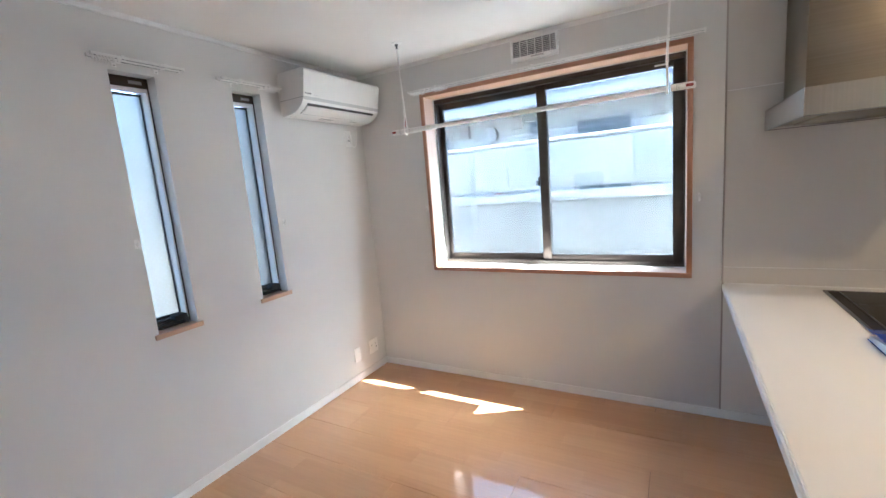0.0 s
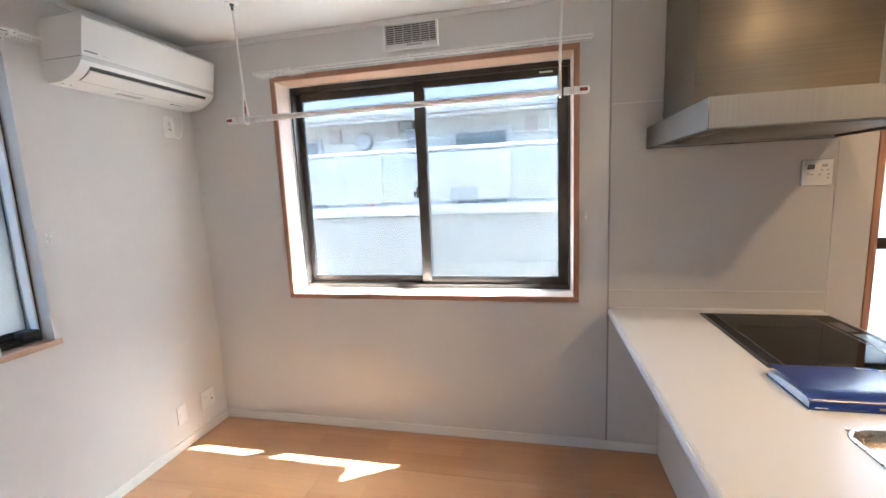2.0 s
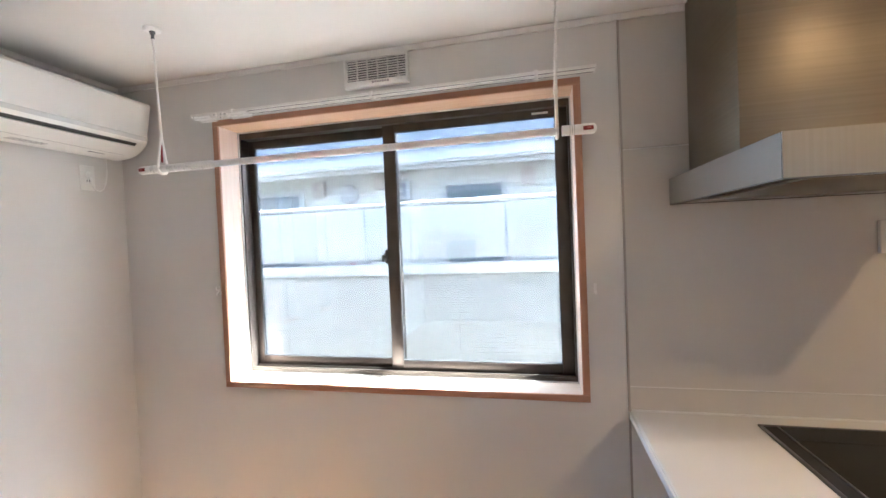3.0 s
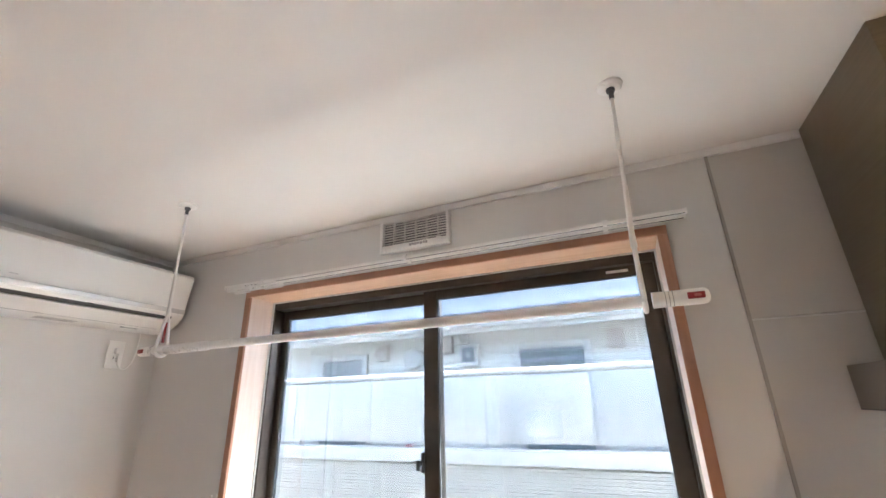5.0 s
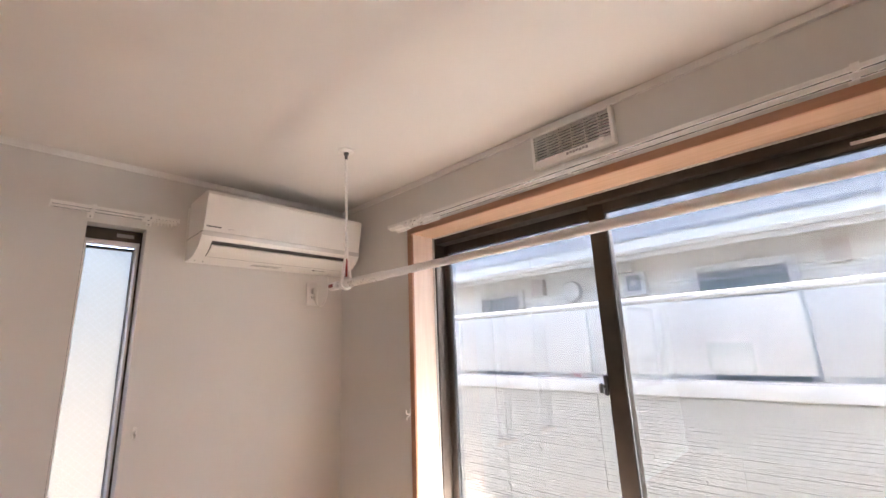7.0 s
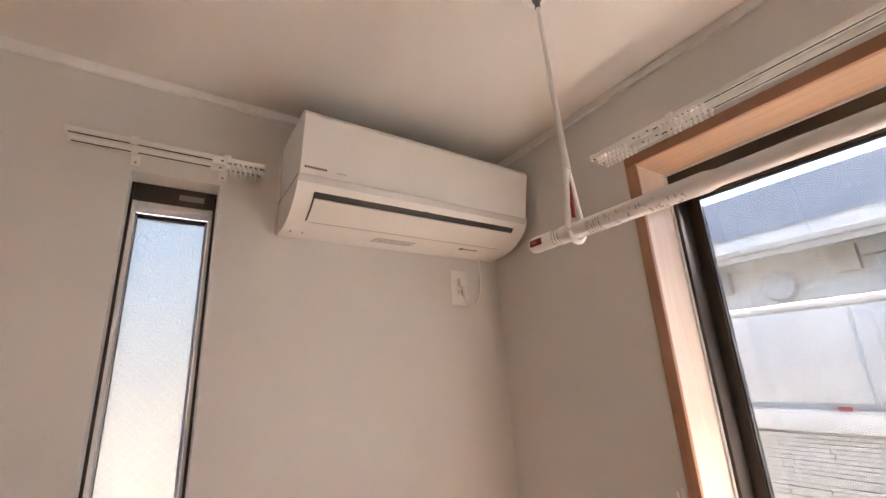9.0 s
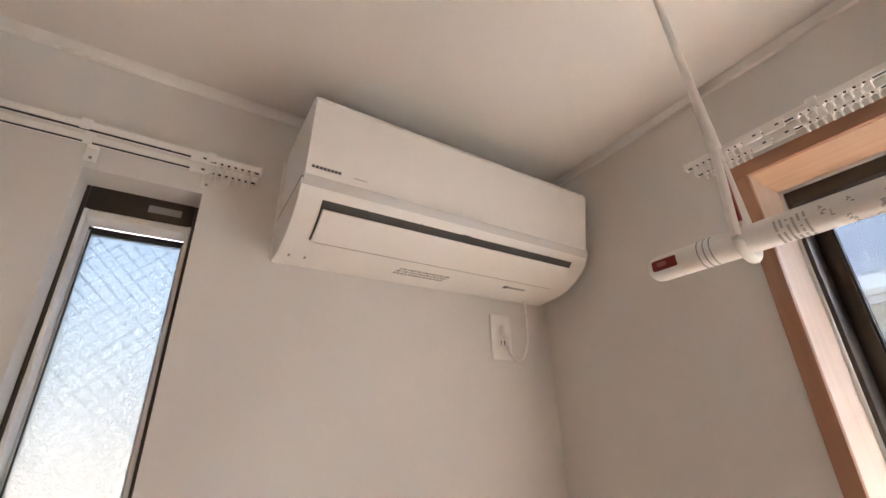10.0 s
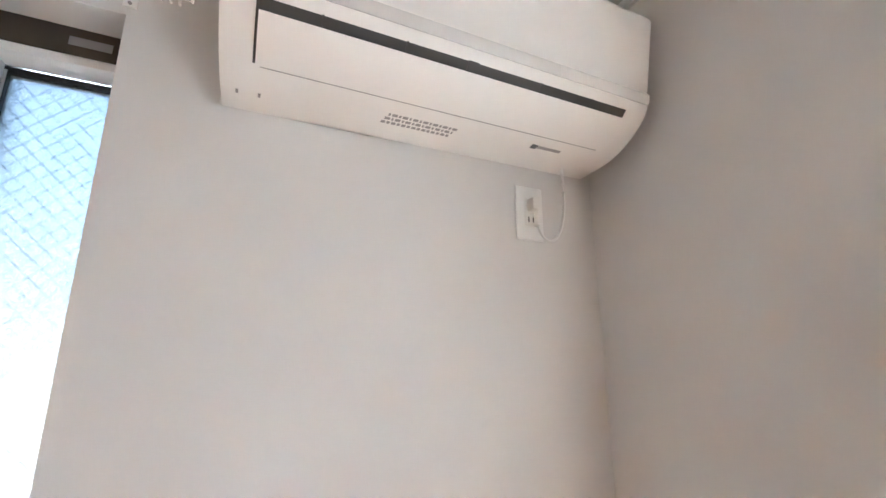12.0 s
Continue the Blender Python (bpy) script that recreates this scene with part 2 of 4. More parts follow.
# ---- shell of the room ----
T = 0.20
WX0, WX1, WZ0, WZ1 = -1.266, 0.473, 0.912, 2.226      # clear opening of the big window
CX0, CX1, CZ0, CZ1 = -1.296, 0.503, 0.882, 2.256      # outside of its casing
KX = 0.658                                            # joint to the kitchen panel
DX0, DX1, DZ1 = 1.835, 2.60, 2.05                     # kitchen door
y0, y1 = YW, YW + T
wall_north = setting("wall_north", boxes([
    (XL - T, CX0 + 0.01, y0, y1, 0, ZC), (CX0 + 0.01, CX1 - 0.01, y0, y1, 0, CZ0 + 0.01), (CX0 + 0.01, CX1 - 0.01, y0, y1, CZ1 - 0.01, ZC),
    (CX1 - 0.01, DX0, y0, y1, 0, ZC), (DX0, DX1, y0, y1, DZ1, ZC), (DX1, XR + T, y0, y1, 0, ZC)]), WALLPAPER,
    "white textured wallpaper wall with a wide sliding window")
S1 = (4.457, 4.660, 0.925, 2.222)
S2 = (5.087, 5.285, 0.935, 2.222)
wall_west = setting("wall_west", boxes([
    (XL - T, XL, YB, F0, 0, ZC), (XL - T, XL, F0, F1, 0, FZ0), (XL - T, XL, F0, F1, FZ1, ZC), (XL - T, XL, F1, S1[0], 0, ZC), (XL - T, XL, S1[0], S1[1], 0, S1[2]), (XL - T, XL, S1[0], S1[1], S1[3], ZC),
    (XL - T, XL, S1[1], S2[0], 0, ZC), (XL - T, XL, S2[0], S2[1], 0, S2[2]), (XL - T, XL, S2[0], S2[1], S2[3], ZC),
    (XL - T, XL, S2[1], YW, 0, ZC)]), WALLPAPER, "white textured wallpaper wall with two narrow windows")
wall_east = setting("wall_east", boxes([(XR, XR + T, YB, E0, 0, ZC), (XR, XR + T, E0, E1, 0, EZ0), (XR, XR + T, E0, E1, EZ1, ZC), (XR, XR + T, E1, YW, 0, ZC)]), DIMWALL, "plain unseen wall closing the kitchen, darkened to cut bounced light")
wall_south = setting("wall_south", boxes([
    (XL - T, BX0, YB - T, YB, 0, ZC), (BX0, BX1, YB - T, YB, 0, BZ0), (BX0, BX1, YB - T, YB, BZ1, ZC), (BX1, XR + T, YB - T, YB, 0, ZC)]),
    DIMWALL, "plain unseen wall behind the room with a small window, darkened to cut bounced light")
ceiling = setting("ceiling", boxes([(XL - T, XR + T, YB - T, YW + T, ZC, ZC + 0.15)]), CEILPAPER, "white textured wallpaper ceiling")
floor = setting("floor", boxes([(XL - T, XR + T, YB - T, YW + T, -0.20, -0.013)]), mat("floor_underlay", (0.02, 0.012, 0.008), 0.9),
                "orange-brown wooden floorboards with a satin finish")
for nm, rows in (("baseboard", [(XL, XL + 0.009, YB, YW, 0.0, 0.058), (XL + 0.009, 0.93, YW - 0.009, YW, 0.0, 0.058)]),
                 ("crown_trim", [(XL, XL + 0.012, YB, YW, ZC - 0.026, ZC), (XL + 0.012, 0.905, YW - 0.012, YW, ZC - 0.026, ZC)])):
    setting(nm, boxes(rows, 0.002), TRIM, "thin white painted trim")
kp = setting("kitchen_wall_panel", boxes([(KX + 0.004, 1.672, YW - 0.004, YW - 0.0005, 1.942, ZC - 0.027), (KX + 0.004, 1.672, YW - 0.004, YW - 0.0005, 0.957, 1.936), (KX + 0.004, 1.672, YW - 0.004, YW - 0.0005, 0.846, 0.951),
             (1.676, DX0 - 0.001, YW - 0.004, YW - 0.0005, 0.06, ZC - 0.027)], 0.001), KPANEL, "glossy off-white kitchen wall panel")
setting("lower_wall_panel", boxes([(KX + 0.004, 1.672, YW - 0.004, YW - 0.0005, 0.06, 0.842)], 0.001), CABINET, "off-white lower kitchen wall panel")
setting("panel_joint_trim", boxes([(KX - 0.005, KX + 0.004, YW - 0.007, YW, 0.03, ZC - 0.026)], 0.001), mat("joint_grey", (0.36, 0.33, 0.30), 0.45), "thin grey aluminium joint strip")

# ---- big window ----
window_1 = tagged(thing("window_1", (-0.4, YW + 0.1, WZ0), "two-pane sliding window in dark bronze aluminium with wooden casing", "window"), kind="structure")
yc = YW - 0.013
for nm, x0, x1, z0, z1, m1, m2 in (("casing_top", CX0, CX1, WZ1, CZ1, SIDEWOOD, LINERSHADE), ("casing_bottom", CX0, CX1, CZ0, WZ0, SIDEWOOD, LINER),
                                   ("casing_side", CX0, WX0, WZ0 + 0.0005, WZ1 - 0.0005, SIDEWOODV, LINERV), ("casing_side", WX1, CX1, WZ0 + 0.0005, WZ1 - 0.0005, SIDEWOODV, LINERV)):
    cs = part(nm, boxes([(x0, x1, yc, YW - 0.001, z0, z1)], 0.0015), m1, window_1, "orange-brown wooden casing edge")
    part("liner", boxes([(x0, x1, YW - 0.0008, YW + 0.140, z0, z1)]), m2, cs, "wooden reveal board, toned by how light falls on it")
f0, f1 = YW + 0.141, YW + 0.245
FW = 0.014
part("window_frame", boxes([
    (WX0 - 0.012, WX0 + FW, f0, f1, WZ0, WZ1), (WX1 - FW, WX1 + 0.012, f0, f1, WZ0, WZ1),
    (WX0 + FW, WX1 - FW, f0, f1, WZ1 - 0.036, WZ1), (WX0 + FW, WX1 - FW, f0, f1, WZ0, WZ0 + 0.022),
    (WX0 + FW, WX1 - FW, f0 + 0.002, f0 + 0.006, WZ0 + 0.022, WZ0 + 0.032), (WX0 + FW, WX1 - FW, f0 + 0.045, f0 + 0.049, WZ0 + 0.022, WZ0 + 0.032)], 0.0012),
    BRONZE, window_1, "dark bronze aluminium window frame")
part("frame_lip", boxes([(WX0 + 0.0005, WX0 + 0.006, f0 - 0.010, f0 - 0.001, WZ0 + 0.001, WZ1 - 0.001), (WX1 - 0.006, WX1 - 0.0005, f0 - 0.010, f0 - 0.001, WZ0 + 0.001, WZ1 - 0.001),
     (WX0 + 0.006, WX1 - 0.006, f0 - 0.010, f0 - 0.001, WZ1 - 0.006, WZ1 - 0.001), (WX0 + 0.006, WX1 - 0.006, f0 - 0.010, f0 - 0.001, WZ0 + 0.001, WZ0 + 0.006)]), ALU, window_1, "thin grey aluminium lip")
def sash(x0, x1, z0, z1, g0, g1, h0, h1, y, d=0.028):
    """A sliding sash: outer size, glass opening, and the y of its room side."""
    s = part("sash", boxes([(x0, g0, y, y + d, z0, z1), (g1, x1, y, y + d, z0, z1), (g0, g1, y, y + d, z0, h0), (g0, g1, y, y + d, h1, z1)], 0.0015),
             BRONZE, window_1, "dark bronze aluminium sliding sash")
    k = 0.004
    part("gasket", boxes([(g0, g0 + k, y + 0.003, y + d - 0.003, h0, h1), (g1 - k, g1, y + 0.003, y + d - 0.003, h0, h1),
                          (g0 + k, g1 - k, y + 0.003, y + d - 0.003, h0, h0 + k), (g0 + k, g1 - k, y + 0.003, y + d - 0.003, h1 - k, h1)]), GASKET, s)
    p = part("pane", boxes([(g0 + k, g1 - k, y + d / 2 - 0.002, y + d / 2 + 0.002, h0 + k, h1 - k)]), GLASS, s, "clear window pane")
    p.visible_shadow = False
    return s


GX0, GX1, GZ0, GZ1 = -1.222, 0.404, 0.986, 2.150
sash(WX0 + FW, -0.384, 0.938, 2.20, GX0, -0.440, GZ0, GZ1, f0 + 0.062)
right_sash = sash(-0.446, WX1 - FW, 0.938, 2.20, -0.386, GX1, GZ0, GZ1 + 0.006, f0 + 0.030)
lock = part("crescent_lock", boxes([(-0.458, -0.444, f0 + 0.02, f0 + 0.034, 1.49, 1.56)], 0.003), GASKET, right_sash, "dark crescent window lock")
bm = bmesh.new()
box(bm, -0.464, -0.452, f0 + 0.006, f0 + 0.024, 1.515, 1.53, 0.003)
box(bm, -0.468, -0.456, f0 - 0.004, f0 + 0.012, 1.50, 1.535, 0.004)
part("lock_lever", bm, GASKET, right_sash)
part("maker_sticker", boxes([(0.30, 0.375, f0 + 0.0288, f0 + 0.0298, 2.168, 2.178)]), PLASTIC, right_sash, "small white sticker")

# ---- narrow west windows ----


def narrow_window(name, s):
    a, c, z0, z1 = s
    w = tagged(thing(name, (XL, (a + c) / 2, z0), "tall narrow frosted wired-glass window with bronze frame and wooden sill", "window"), kind="structure")
    part("window_sill", boxes([(XL - 0.07, XL + 0.002, a + 0.001, c - 0.001, z0 - 0.0005, z0 + 0.002), (XL + 0.0005, XL + 0.016, a - 0.022, c + 0.022, z0 - 0.024, z0 + 0.002)], 0.002),
         SILLWOOD, w, "light wooden window sill")
    x0, x1 = XL - 0.19, XL - 0.070
    part("window_frame", boxes([(x0, x1, a, a + 0.007, z0 + 0.002, z1), (x0, x1, c - 0.007, c, z0 + 0.002, z1),
                                (x0, x1, a + 0.007, c - 0.007, z1 - 0.05, z1), (x0, x1, a + 0.007, c - 0.007, z0 + 0.002, z0 + 0.03)], 0.0015), BRONZE, w, "bronze aluminium frame")
    part("frame_strip", boxes([(x1 - 0.0545, x1 - 0.001, a + 0.0071, a + 0.014, z0 + 0.03, z1 - 0.05), (x1 - 0.0545, x1 - 0.001, c - 0.014, c - 0.0071, z0 + 0.03, z1 - 0.05),
                               (x1 - 0.0545, x1 - 0.004, a + 0.014, c - 0.014, z1 - 0.066, z1 - 0.0501)], 0.001), TRIM, w, "pale aluminium inner strip")
    g0, g1, h0, h1 = a + 0.019, c - 0.019, z0 + 0.055, z1 - 0.078
    xs = x1 - 0.078
    sa = part("sash", boxes([(xs, xs + 0.023, a + 0.0075, g0, z0 + 0.0305, z1 - 0.067), (xs, xs + 0.023, g1, c - 0.0075, z0 + 0.0305, z1 - 0.067),
                             (xs, xs + 0.022, g0, g1, h1, z1 - 0.067), (xs, xs + 0.022, g0, g1, z0 + 0.0305, h0)], 0.001), GASKET, w, "black edged casement sash")
    for k in (0.0012, 0.0032):
        part("gasket_lip", boxes([(xs + 0.0231, xs + 0.0245, a + 0.014 + k - 0.0008, a + 0.014 + k + 0.0008, h0 - 0.01, h1 + 0.004)]), ALU, sa)
        part("gasket_lip", boxes([(xs + 0.0231, xs + 0.0245, c - 0.014 - k - 0.0008, c - 0.014 - k + 0.0008, h0 - 0.01, h1 + 0.004)]), ALU, sa)
    p = part("pane", boxes([(xs + 0.009, xs + 0.013, g0, g1, h0, h1)]), FROST, sa, "frosted wired glass pane")
    p.visible_shadow = False
    bm = bmesh.new()
    step, r = 0.021, 0.00035
    ym, zm = (g1 - g0), (h1 - h0)
    for sgn in (1, -1):
        k = -ym
        while k < zm:
            p0, p1 = max(0.0, -k), min(ym, zm - k)
            if p1 > p0 + 0.002:
                q = [(g0 + t if sgn > 0 else g1 - t, h0 + k + t) for t in (p0, p1)]
                xw = xs + 0.0135
                d = 0.0007
                v = [bm.verts.new((xw, q[0][0], q[0][1] - d)), bm.verts.new((xw, q[1][0], q[1][1] - d)), bm.verts.new((xw, q[1][0], q[1][1] + d)), bm.verts.new((xw, q[0][0], q[0][1] + d))]
                bm.faces.new(v)
            k += step * math.sqrt(2)
    bmesh.ops.solidify(bm, geom=bm.faces[:], thickness=0.0006)
    part("wire_mesh", bm, METAL, sa, "thin diagonal wire mesh in the glass", smooth=False, kind="stuff")
    part("maker_sticker", boxes([(x1 + 0.0002, x1 + 0.001, c - 0.09, c - 0.03, z1 - 0.034, z1 - 0.018)]), INKGREY, w, "small worn sticker")
    bm = bmesh.new()
    box(bm, x1 - 0.05, x1 + 0.012, a + 0.016, c - 0.016, z0 + 0.010, z0 + 0.024, 0.003)
    box(bm, x1 - 0.05, x1 - 0.02, a + 0.016, c - 0.016, z0 + 0.030, z0 + 0.044, 0.003)
    op = part("operator", bm, GASKET, w, "black window operator")
    bm = bmesh.new()
    box(bm, x1 - 0.02, x1 + 0.040, c - 0.095, c - 0.030, z0 + 0.030, z0 + 0.062, 0.006)
    rod(bm, (x1 + 0.03, c - 0.06, z0 + 0.05), (x1 + 0.045, c - 0.035, z0 + 0.012), 0.007, 0.006)
    part("crank_handle", bm, GASKET, op)
    bm = bmesh.new()
    rod(bm, (x1 - 0.005, a + 0.035, z0 + 0.022), (x1 + 0.005, c - 0.06, z0 + 0.042), 0.004)
    part("stay_arm", bm, GASKET, op)
    return w


narrow_window("window_2", S1)
narrow_window("window_3", S2)

# ---- window behind, added fill windows, kitchen door ----
w4 = tagged(thing("window_4", (-1.5, YB, BZ0), "small plain window with white frame", "window"), kind="structure")
part("window_frame", boxes([(BX0, BX0 + 0.03, YB - 0.12, YB - 0.06, BZ0, BZ1), (BX1 - 0.03, BX1, YB - 0.12, YB - 0.06, BZ0, BZ1),
     (BX0 + 0.03, BX1 - 0.03, YB - 0.12, YB - 0.06, BZ0, BZ0 + 0.03), (BX0 + 0.03, BX1 - 0.03, YB - 0.12, YB - 0.06, BZ1 - 0.03, BZ1)]), BRONZE, w4)
p = part("pane", boxes([(BX0 + 0.03, BX1 - 0.03, YB - 0.092, YB - 0.088, BZ0 + 0.03, BZ1 - 0.03)]), GLASS, w4)
p.visible_shadow = False

w5 = tagged(thing("fill_window_east", (XR, 1.6, EZ0), "added unseen frosted window with bronze frame, lets fill light in", "window"), kind="structure")
part("window_frame", boxes([(XR + 0.08, XR + 0.14, E0, E0 + 0.04, EZ0, EZ1), (XR + 0.08, XR + 0.14, E1 - 0.04, E1, EZ0, EZ1),
     (XR + 0.08, XR + 0.14, E0 + 0.04, E1 - 0.04, EZ0, EZ0 + 0.04), (XR + 0.08, XR + 0.14, E0 + 0.04, E1 - 0.04, EZ1 - 0.04, EZ1)]), BRONZE, w5)
part("pane", boxes([(XR + 0.108, XR + 0.112, E0 + 0.04, E1 - 0.04, EZ0 + 0.04, EZ1 - 0.04)]), DOORFROST, w5)

w6 = tagged(thing("fill_window_west", (XL, 1.6, FZ0), "added unseen window with bronze frame, lets fill light in", "window"), kind="structure")
part("window_frame", boxes([(XL - 0.16, XL - 0.10, F0, F0 + 0.04, FZ0, FZ1), (XL - 0.16, XL - 0.10, F1 - 0.04, F1, FZ0, FZ1),
     (XL - 0.16, XL - 0.10, F0 + 0.04, F1 - 0.04, FZ0, FZ0 + 0.04), (XL - 0.16, XL - 0.10, F0 + 0.04, F1 - 0.04, FZ1 - 0.04, FZ1)]), BRONZE, w6)
p = part("pane", boxes([(XL - 0.132, XL - 0.128, F0 + 0.04, F1 - 0.04, FZ0 + 0.04, FZ1 - 0.04)]), DOORFROST, w6)

door_1 = tagged(thing("door_1", (2.2, YW + 0.08, 0), "kitchen back door with frosted panes in a wooden casing", "door"), kind="structure")
part("casing", boxes([(DX0, DX0 + 0.028, YW - 0.012, YW + 0.10, 0, DZ1), (DX1 - 0.028, DX1, YW - 0.012, YW + 0.10, 0, DZ1), (DX0 + 0.028, DX1 - 0.028, YW - 0.012, YW + 0.10, DZ1 - 0.028, DZ1)], 0.0015), SIDEWOODV, door_1)
dl = part("door_leaf", boxes([(DX0 + 0.028, DX0 + 0.062, YW + 0.05, YW + 0.09, 0, DZ1 - 0.028), (DX1 - 0.062, DX1 - 0.028, YW + 0.05, YW + 0.09, 0, DZ1 - 0.028),
     (DX0 + 0.062, DX1 - 0.062, YW + 0.05, YW + 0.09, 0, 0.12), (DX0 + 0.062, DX1 - 0.062, YW + 0.05, YW + 0.09, 1.16, 1.215), (DX0 + 0.062, DX1 - 0.062, YW + 0.05, YW + 0.09, DZ1 - 0.09, DZ1 - 0.028)], 0.001), BRONZE, door_1)
for z0, z1 in ((0.12, 1.16), (1.215, DZ1 - 0.09)):
    p = part("pane", boxes([(DX0 + 0.062, DX1 - 0.062, YW + 0.068, YW + 0.072, z0, z1)]), DOORFROST, dl)
part("security_grille", boxes([(DX0 + 0.062, DX1 - 0.062, YW + 0.094, YW + 0.098, 1.23 + 0.042 * i, 1.233 + 0.042 * i) for i in range(17)]
     + [(DX0 + 0.09 + 0.06 * i, DX0 + 0.093 + 0.06 * i, YW + 0.098, YW + 0.101, 1.2, DZ1 - 0.03) for i in range(11)]), METAL, dl, "fine metal grille")

# ---- air conditioner ----
AY0, AY1 = 5.438, 6.226
ac = thing("air_conditioner", (XL, (AY0 + AY1) / 2, 2.095), "white wall-mounted air conditioner above the corner, louvre ajar", "air conditioner")
top = [(XL + 0.004, 2.372), (XL + 0.225, 2.374), (XL + 0.240, 2.368), (XL + 0.246, 2.355), (XL + 0.216, 2.200), (XL + 0.200, 2.196), (XL + 0.004, 2.196)]
bm = bmesh.new()
prism(bm, top, "y", AY0 + 0.004, AY1 - 0.004)
part("front_panel", bm, ACWHITE, ac, "glossy white front panel")
low = [(XL + 0.004, 2.194), (XL + 0.212, 2.194), (XL + 0.211, 2.178), (XL + 0.203, 2.162), (XL + 0.188, 2.146), (XL + 0.170, 2.1325), (XL + 0.150, 2.120), (XL + 0.125, 2.109), (XL + 0.095, 2.101), (XL + 0.06, 2.097), (XL + 0.004, 2.095)]
bm = bmesh.new()
prism(bm, low, "y", AY0, AY1)
part("body", bm, ACWHITE, ac, "white rounded lower body")
bm = bmesh.new()
prism(bm, [(XL + 0.211, 2.181), (XL + 0.2165, 2.192), (XL + 0.2205, 2.1995), (XL + 0.2195, 2.190), (XL + 0.2145, 2.179)], "y", AY0 + 0.002, AY1 - 0.002)
part("silver_strip", bm, ACSILVER, ac, "thin silver trim line")


def skin(p, q, off, y0, y1, th):
    """A thin plate over the slanting segment p-q of the profile."""
    p, q = Vector(p), Vector(q)
    nrm = Vector((-(q - p).y, (q - p).x)).normalized()
    if nrm.x < 0:
        nrm = -nrm
    pts = [p + nrm * off, q + nrm * off, q + nrm * (off + th), p + nrm * (off + th)]
    b2 = bmesh.new()
    prism(b2, [tuple(v) for v in pts], "y", y0, y1)
    return b2


# Thin dark sheets on the closed body draw the shade in slot and gap.
part("air_slot_shade", skin((XL + 0.2030, 2.1615), (XL + 0.1905, 2.1480), 0.0, AY0 + 0.045, AY1 - 0.055, 0.0006), ACSHADE, ac, "dark sheet drawing the shade of the air outlet slot")
bm = bmesh.new()
lv = [(XL + 0.1925, 2.1475), (XL + 0.1735, 2.1325), (XL + 0.152, 2.1190), (XL + 0.127, 2.1080)]
outer = [(x + o_, z - 0.65 * o_) for (x, z), o_ in zip(lv, (0.0085, 0.0075, 0.0055, 0.0025))]
prism(bm, lv + outer[::-1], "y", AY0 + 0.049, AY1 - 0.062)
part("louvre", bm, ACWHITE, ac, "white swing louvre flap")
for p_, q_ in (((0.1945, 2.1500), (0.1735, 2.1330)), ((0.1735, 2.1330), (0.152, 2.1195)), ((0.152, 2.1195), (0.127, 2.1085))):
    part("louvre_gap_shade", skin((XL + p_[0], p_[1]), (XL + q_[0], q_[1]), 0.0002, AY0 + 0.0450, AY0 + 0.0488, 0.0006), ACSHADE, ac)
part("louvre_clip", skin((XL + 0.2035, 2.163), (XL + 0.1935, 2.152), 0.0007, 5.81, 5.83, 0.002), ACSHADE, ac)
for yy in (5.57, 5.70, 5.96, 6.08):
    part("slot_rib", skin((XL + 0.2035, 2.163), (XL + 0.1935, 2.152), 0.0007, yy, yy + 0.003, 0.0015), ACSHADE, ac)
part("seam", skin((XL + 0.1225, 2.1075), (XL + 0.1215, 2.1070), 0.0004, AY0 + 0.056, AY1 - 0.062, 0.0006), INKGREY, ac)
x = XL + 0.2195
part("name_mark", boxes([(x - 0.0020, x + 0.0008, AY0 + 0.014 + 0.0074 * i, AY0 + 0.0200 + 0.0074 * i, 2.2165, 2.2245) for i in range(8)]), INK, ac, "small black name mark")
part("model_mark", boxes([(x - 0.0030, x + 0.0001, AY0 + 0.098 + 0.0036 * i, AY0 + 0.1004 + 0.0036 * i, 2.2165, 2.2205) for i in range(8)]), INKGREY, ac, "tiny grey model marks")
def under(y0, y1, t0, t1, m, nm):
    """A mark printed on the sloping underside; t runs from back to front."""
    a, c = Vector((XL + 0.06, 2.097)), Vector((XL + 0.095, 2.101))
    return part(nm, skin(a.lerp(c, t0), a.lerp(c, t1), 0.0002, y0, y1, 0.0004), m, ac)
for r_ in range(3):
    y_ = 5.70 + 0.004 * r_
    while y_ < 5.84:
        w_ = 0.004 + 0.006 * ((int(y_ * 997) + r_) % 4) / 3
        under(y_, y_ + w_, 0.0 + 0.33 * r_, 0.2 + 0.33 * r_, INKGREY, "warning_print")
        y_ += w_ + 0.003
under(6.015, 6.03, 0.7, 1.1, INK, "warning_print")
under(6.032, 6.09, 0.8, 1.05, INKGREY, "warning_print")
for i in range(4):
    part("indicator", skin((XL + 0.2115, 2.186), (XL + 0.2112, 2.180), 0.0003, AY1 - 0.05 + 0.011 * i, AY1 - 0.044 + 0.011 * i, 0.0006), INKGREY, ac)
part("side_notch", boxes([(XL + 0.196, XL + 0.2145, AY0 - 0.0012, AY0 + 0.008, 2.1942, 2.1975)]), INKGREY, ac)
part("side_seam", boxes([(XL + 0.004, XL + 0.214, AY0 - 0.0006, AY0 + 0.001, 2.194, 2.1965)]), INKGREY, ac)
part("wall_plate", boxes([(XL, XL + 0.0045, AY0 - 0.004, AY1 - 0.02, 2.10, 2.35)]), ACWHITE, ac)
for dy in (0.022, 0.055):
    part("screw_cap", boxes([(XL + 0.055, XL + 0.063, AY0 + dy, AY0 + dy + 0.004, 2.0945, 2.0975)]), INKGREY, ac)

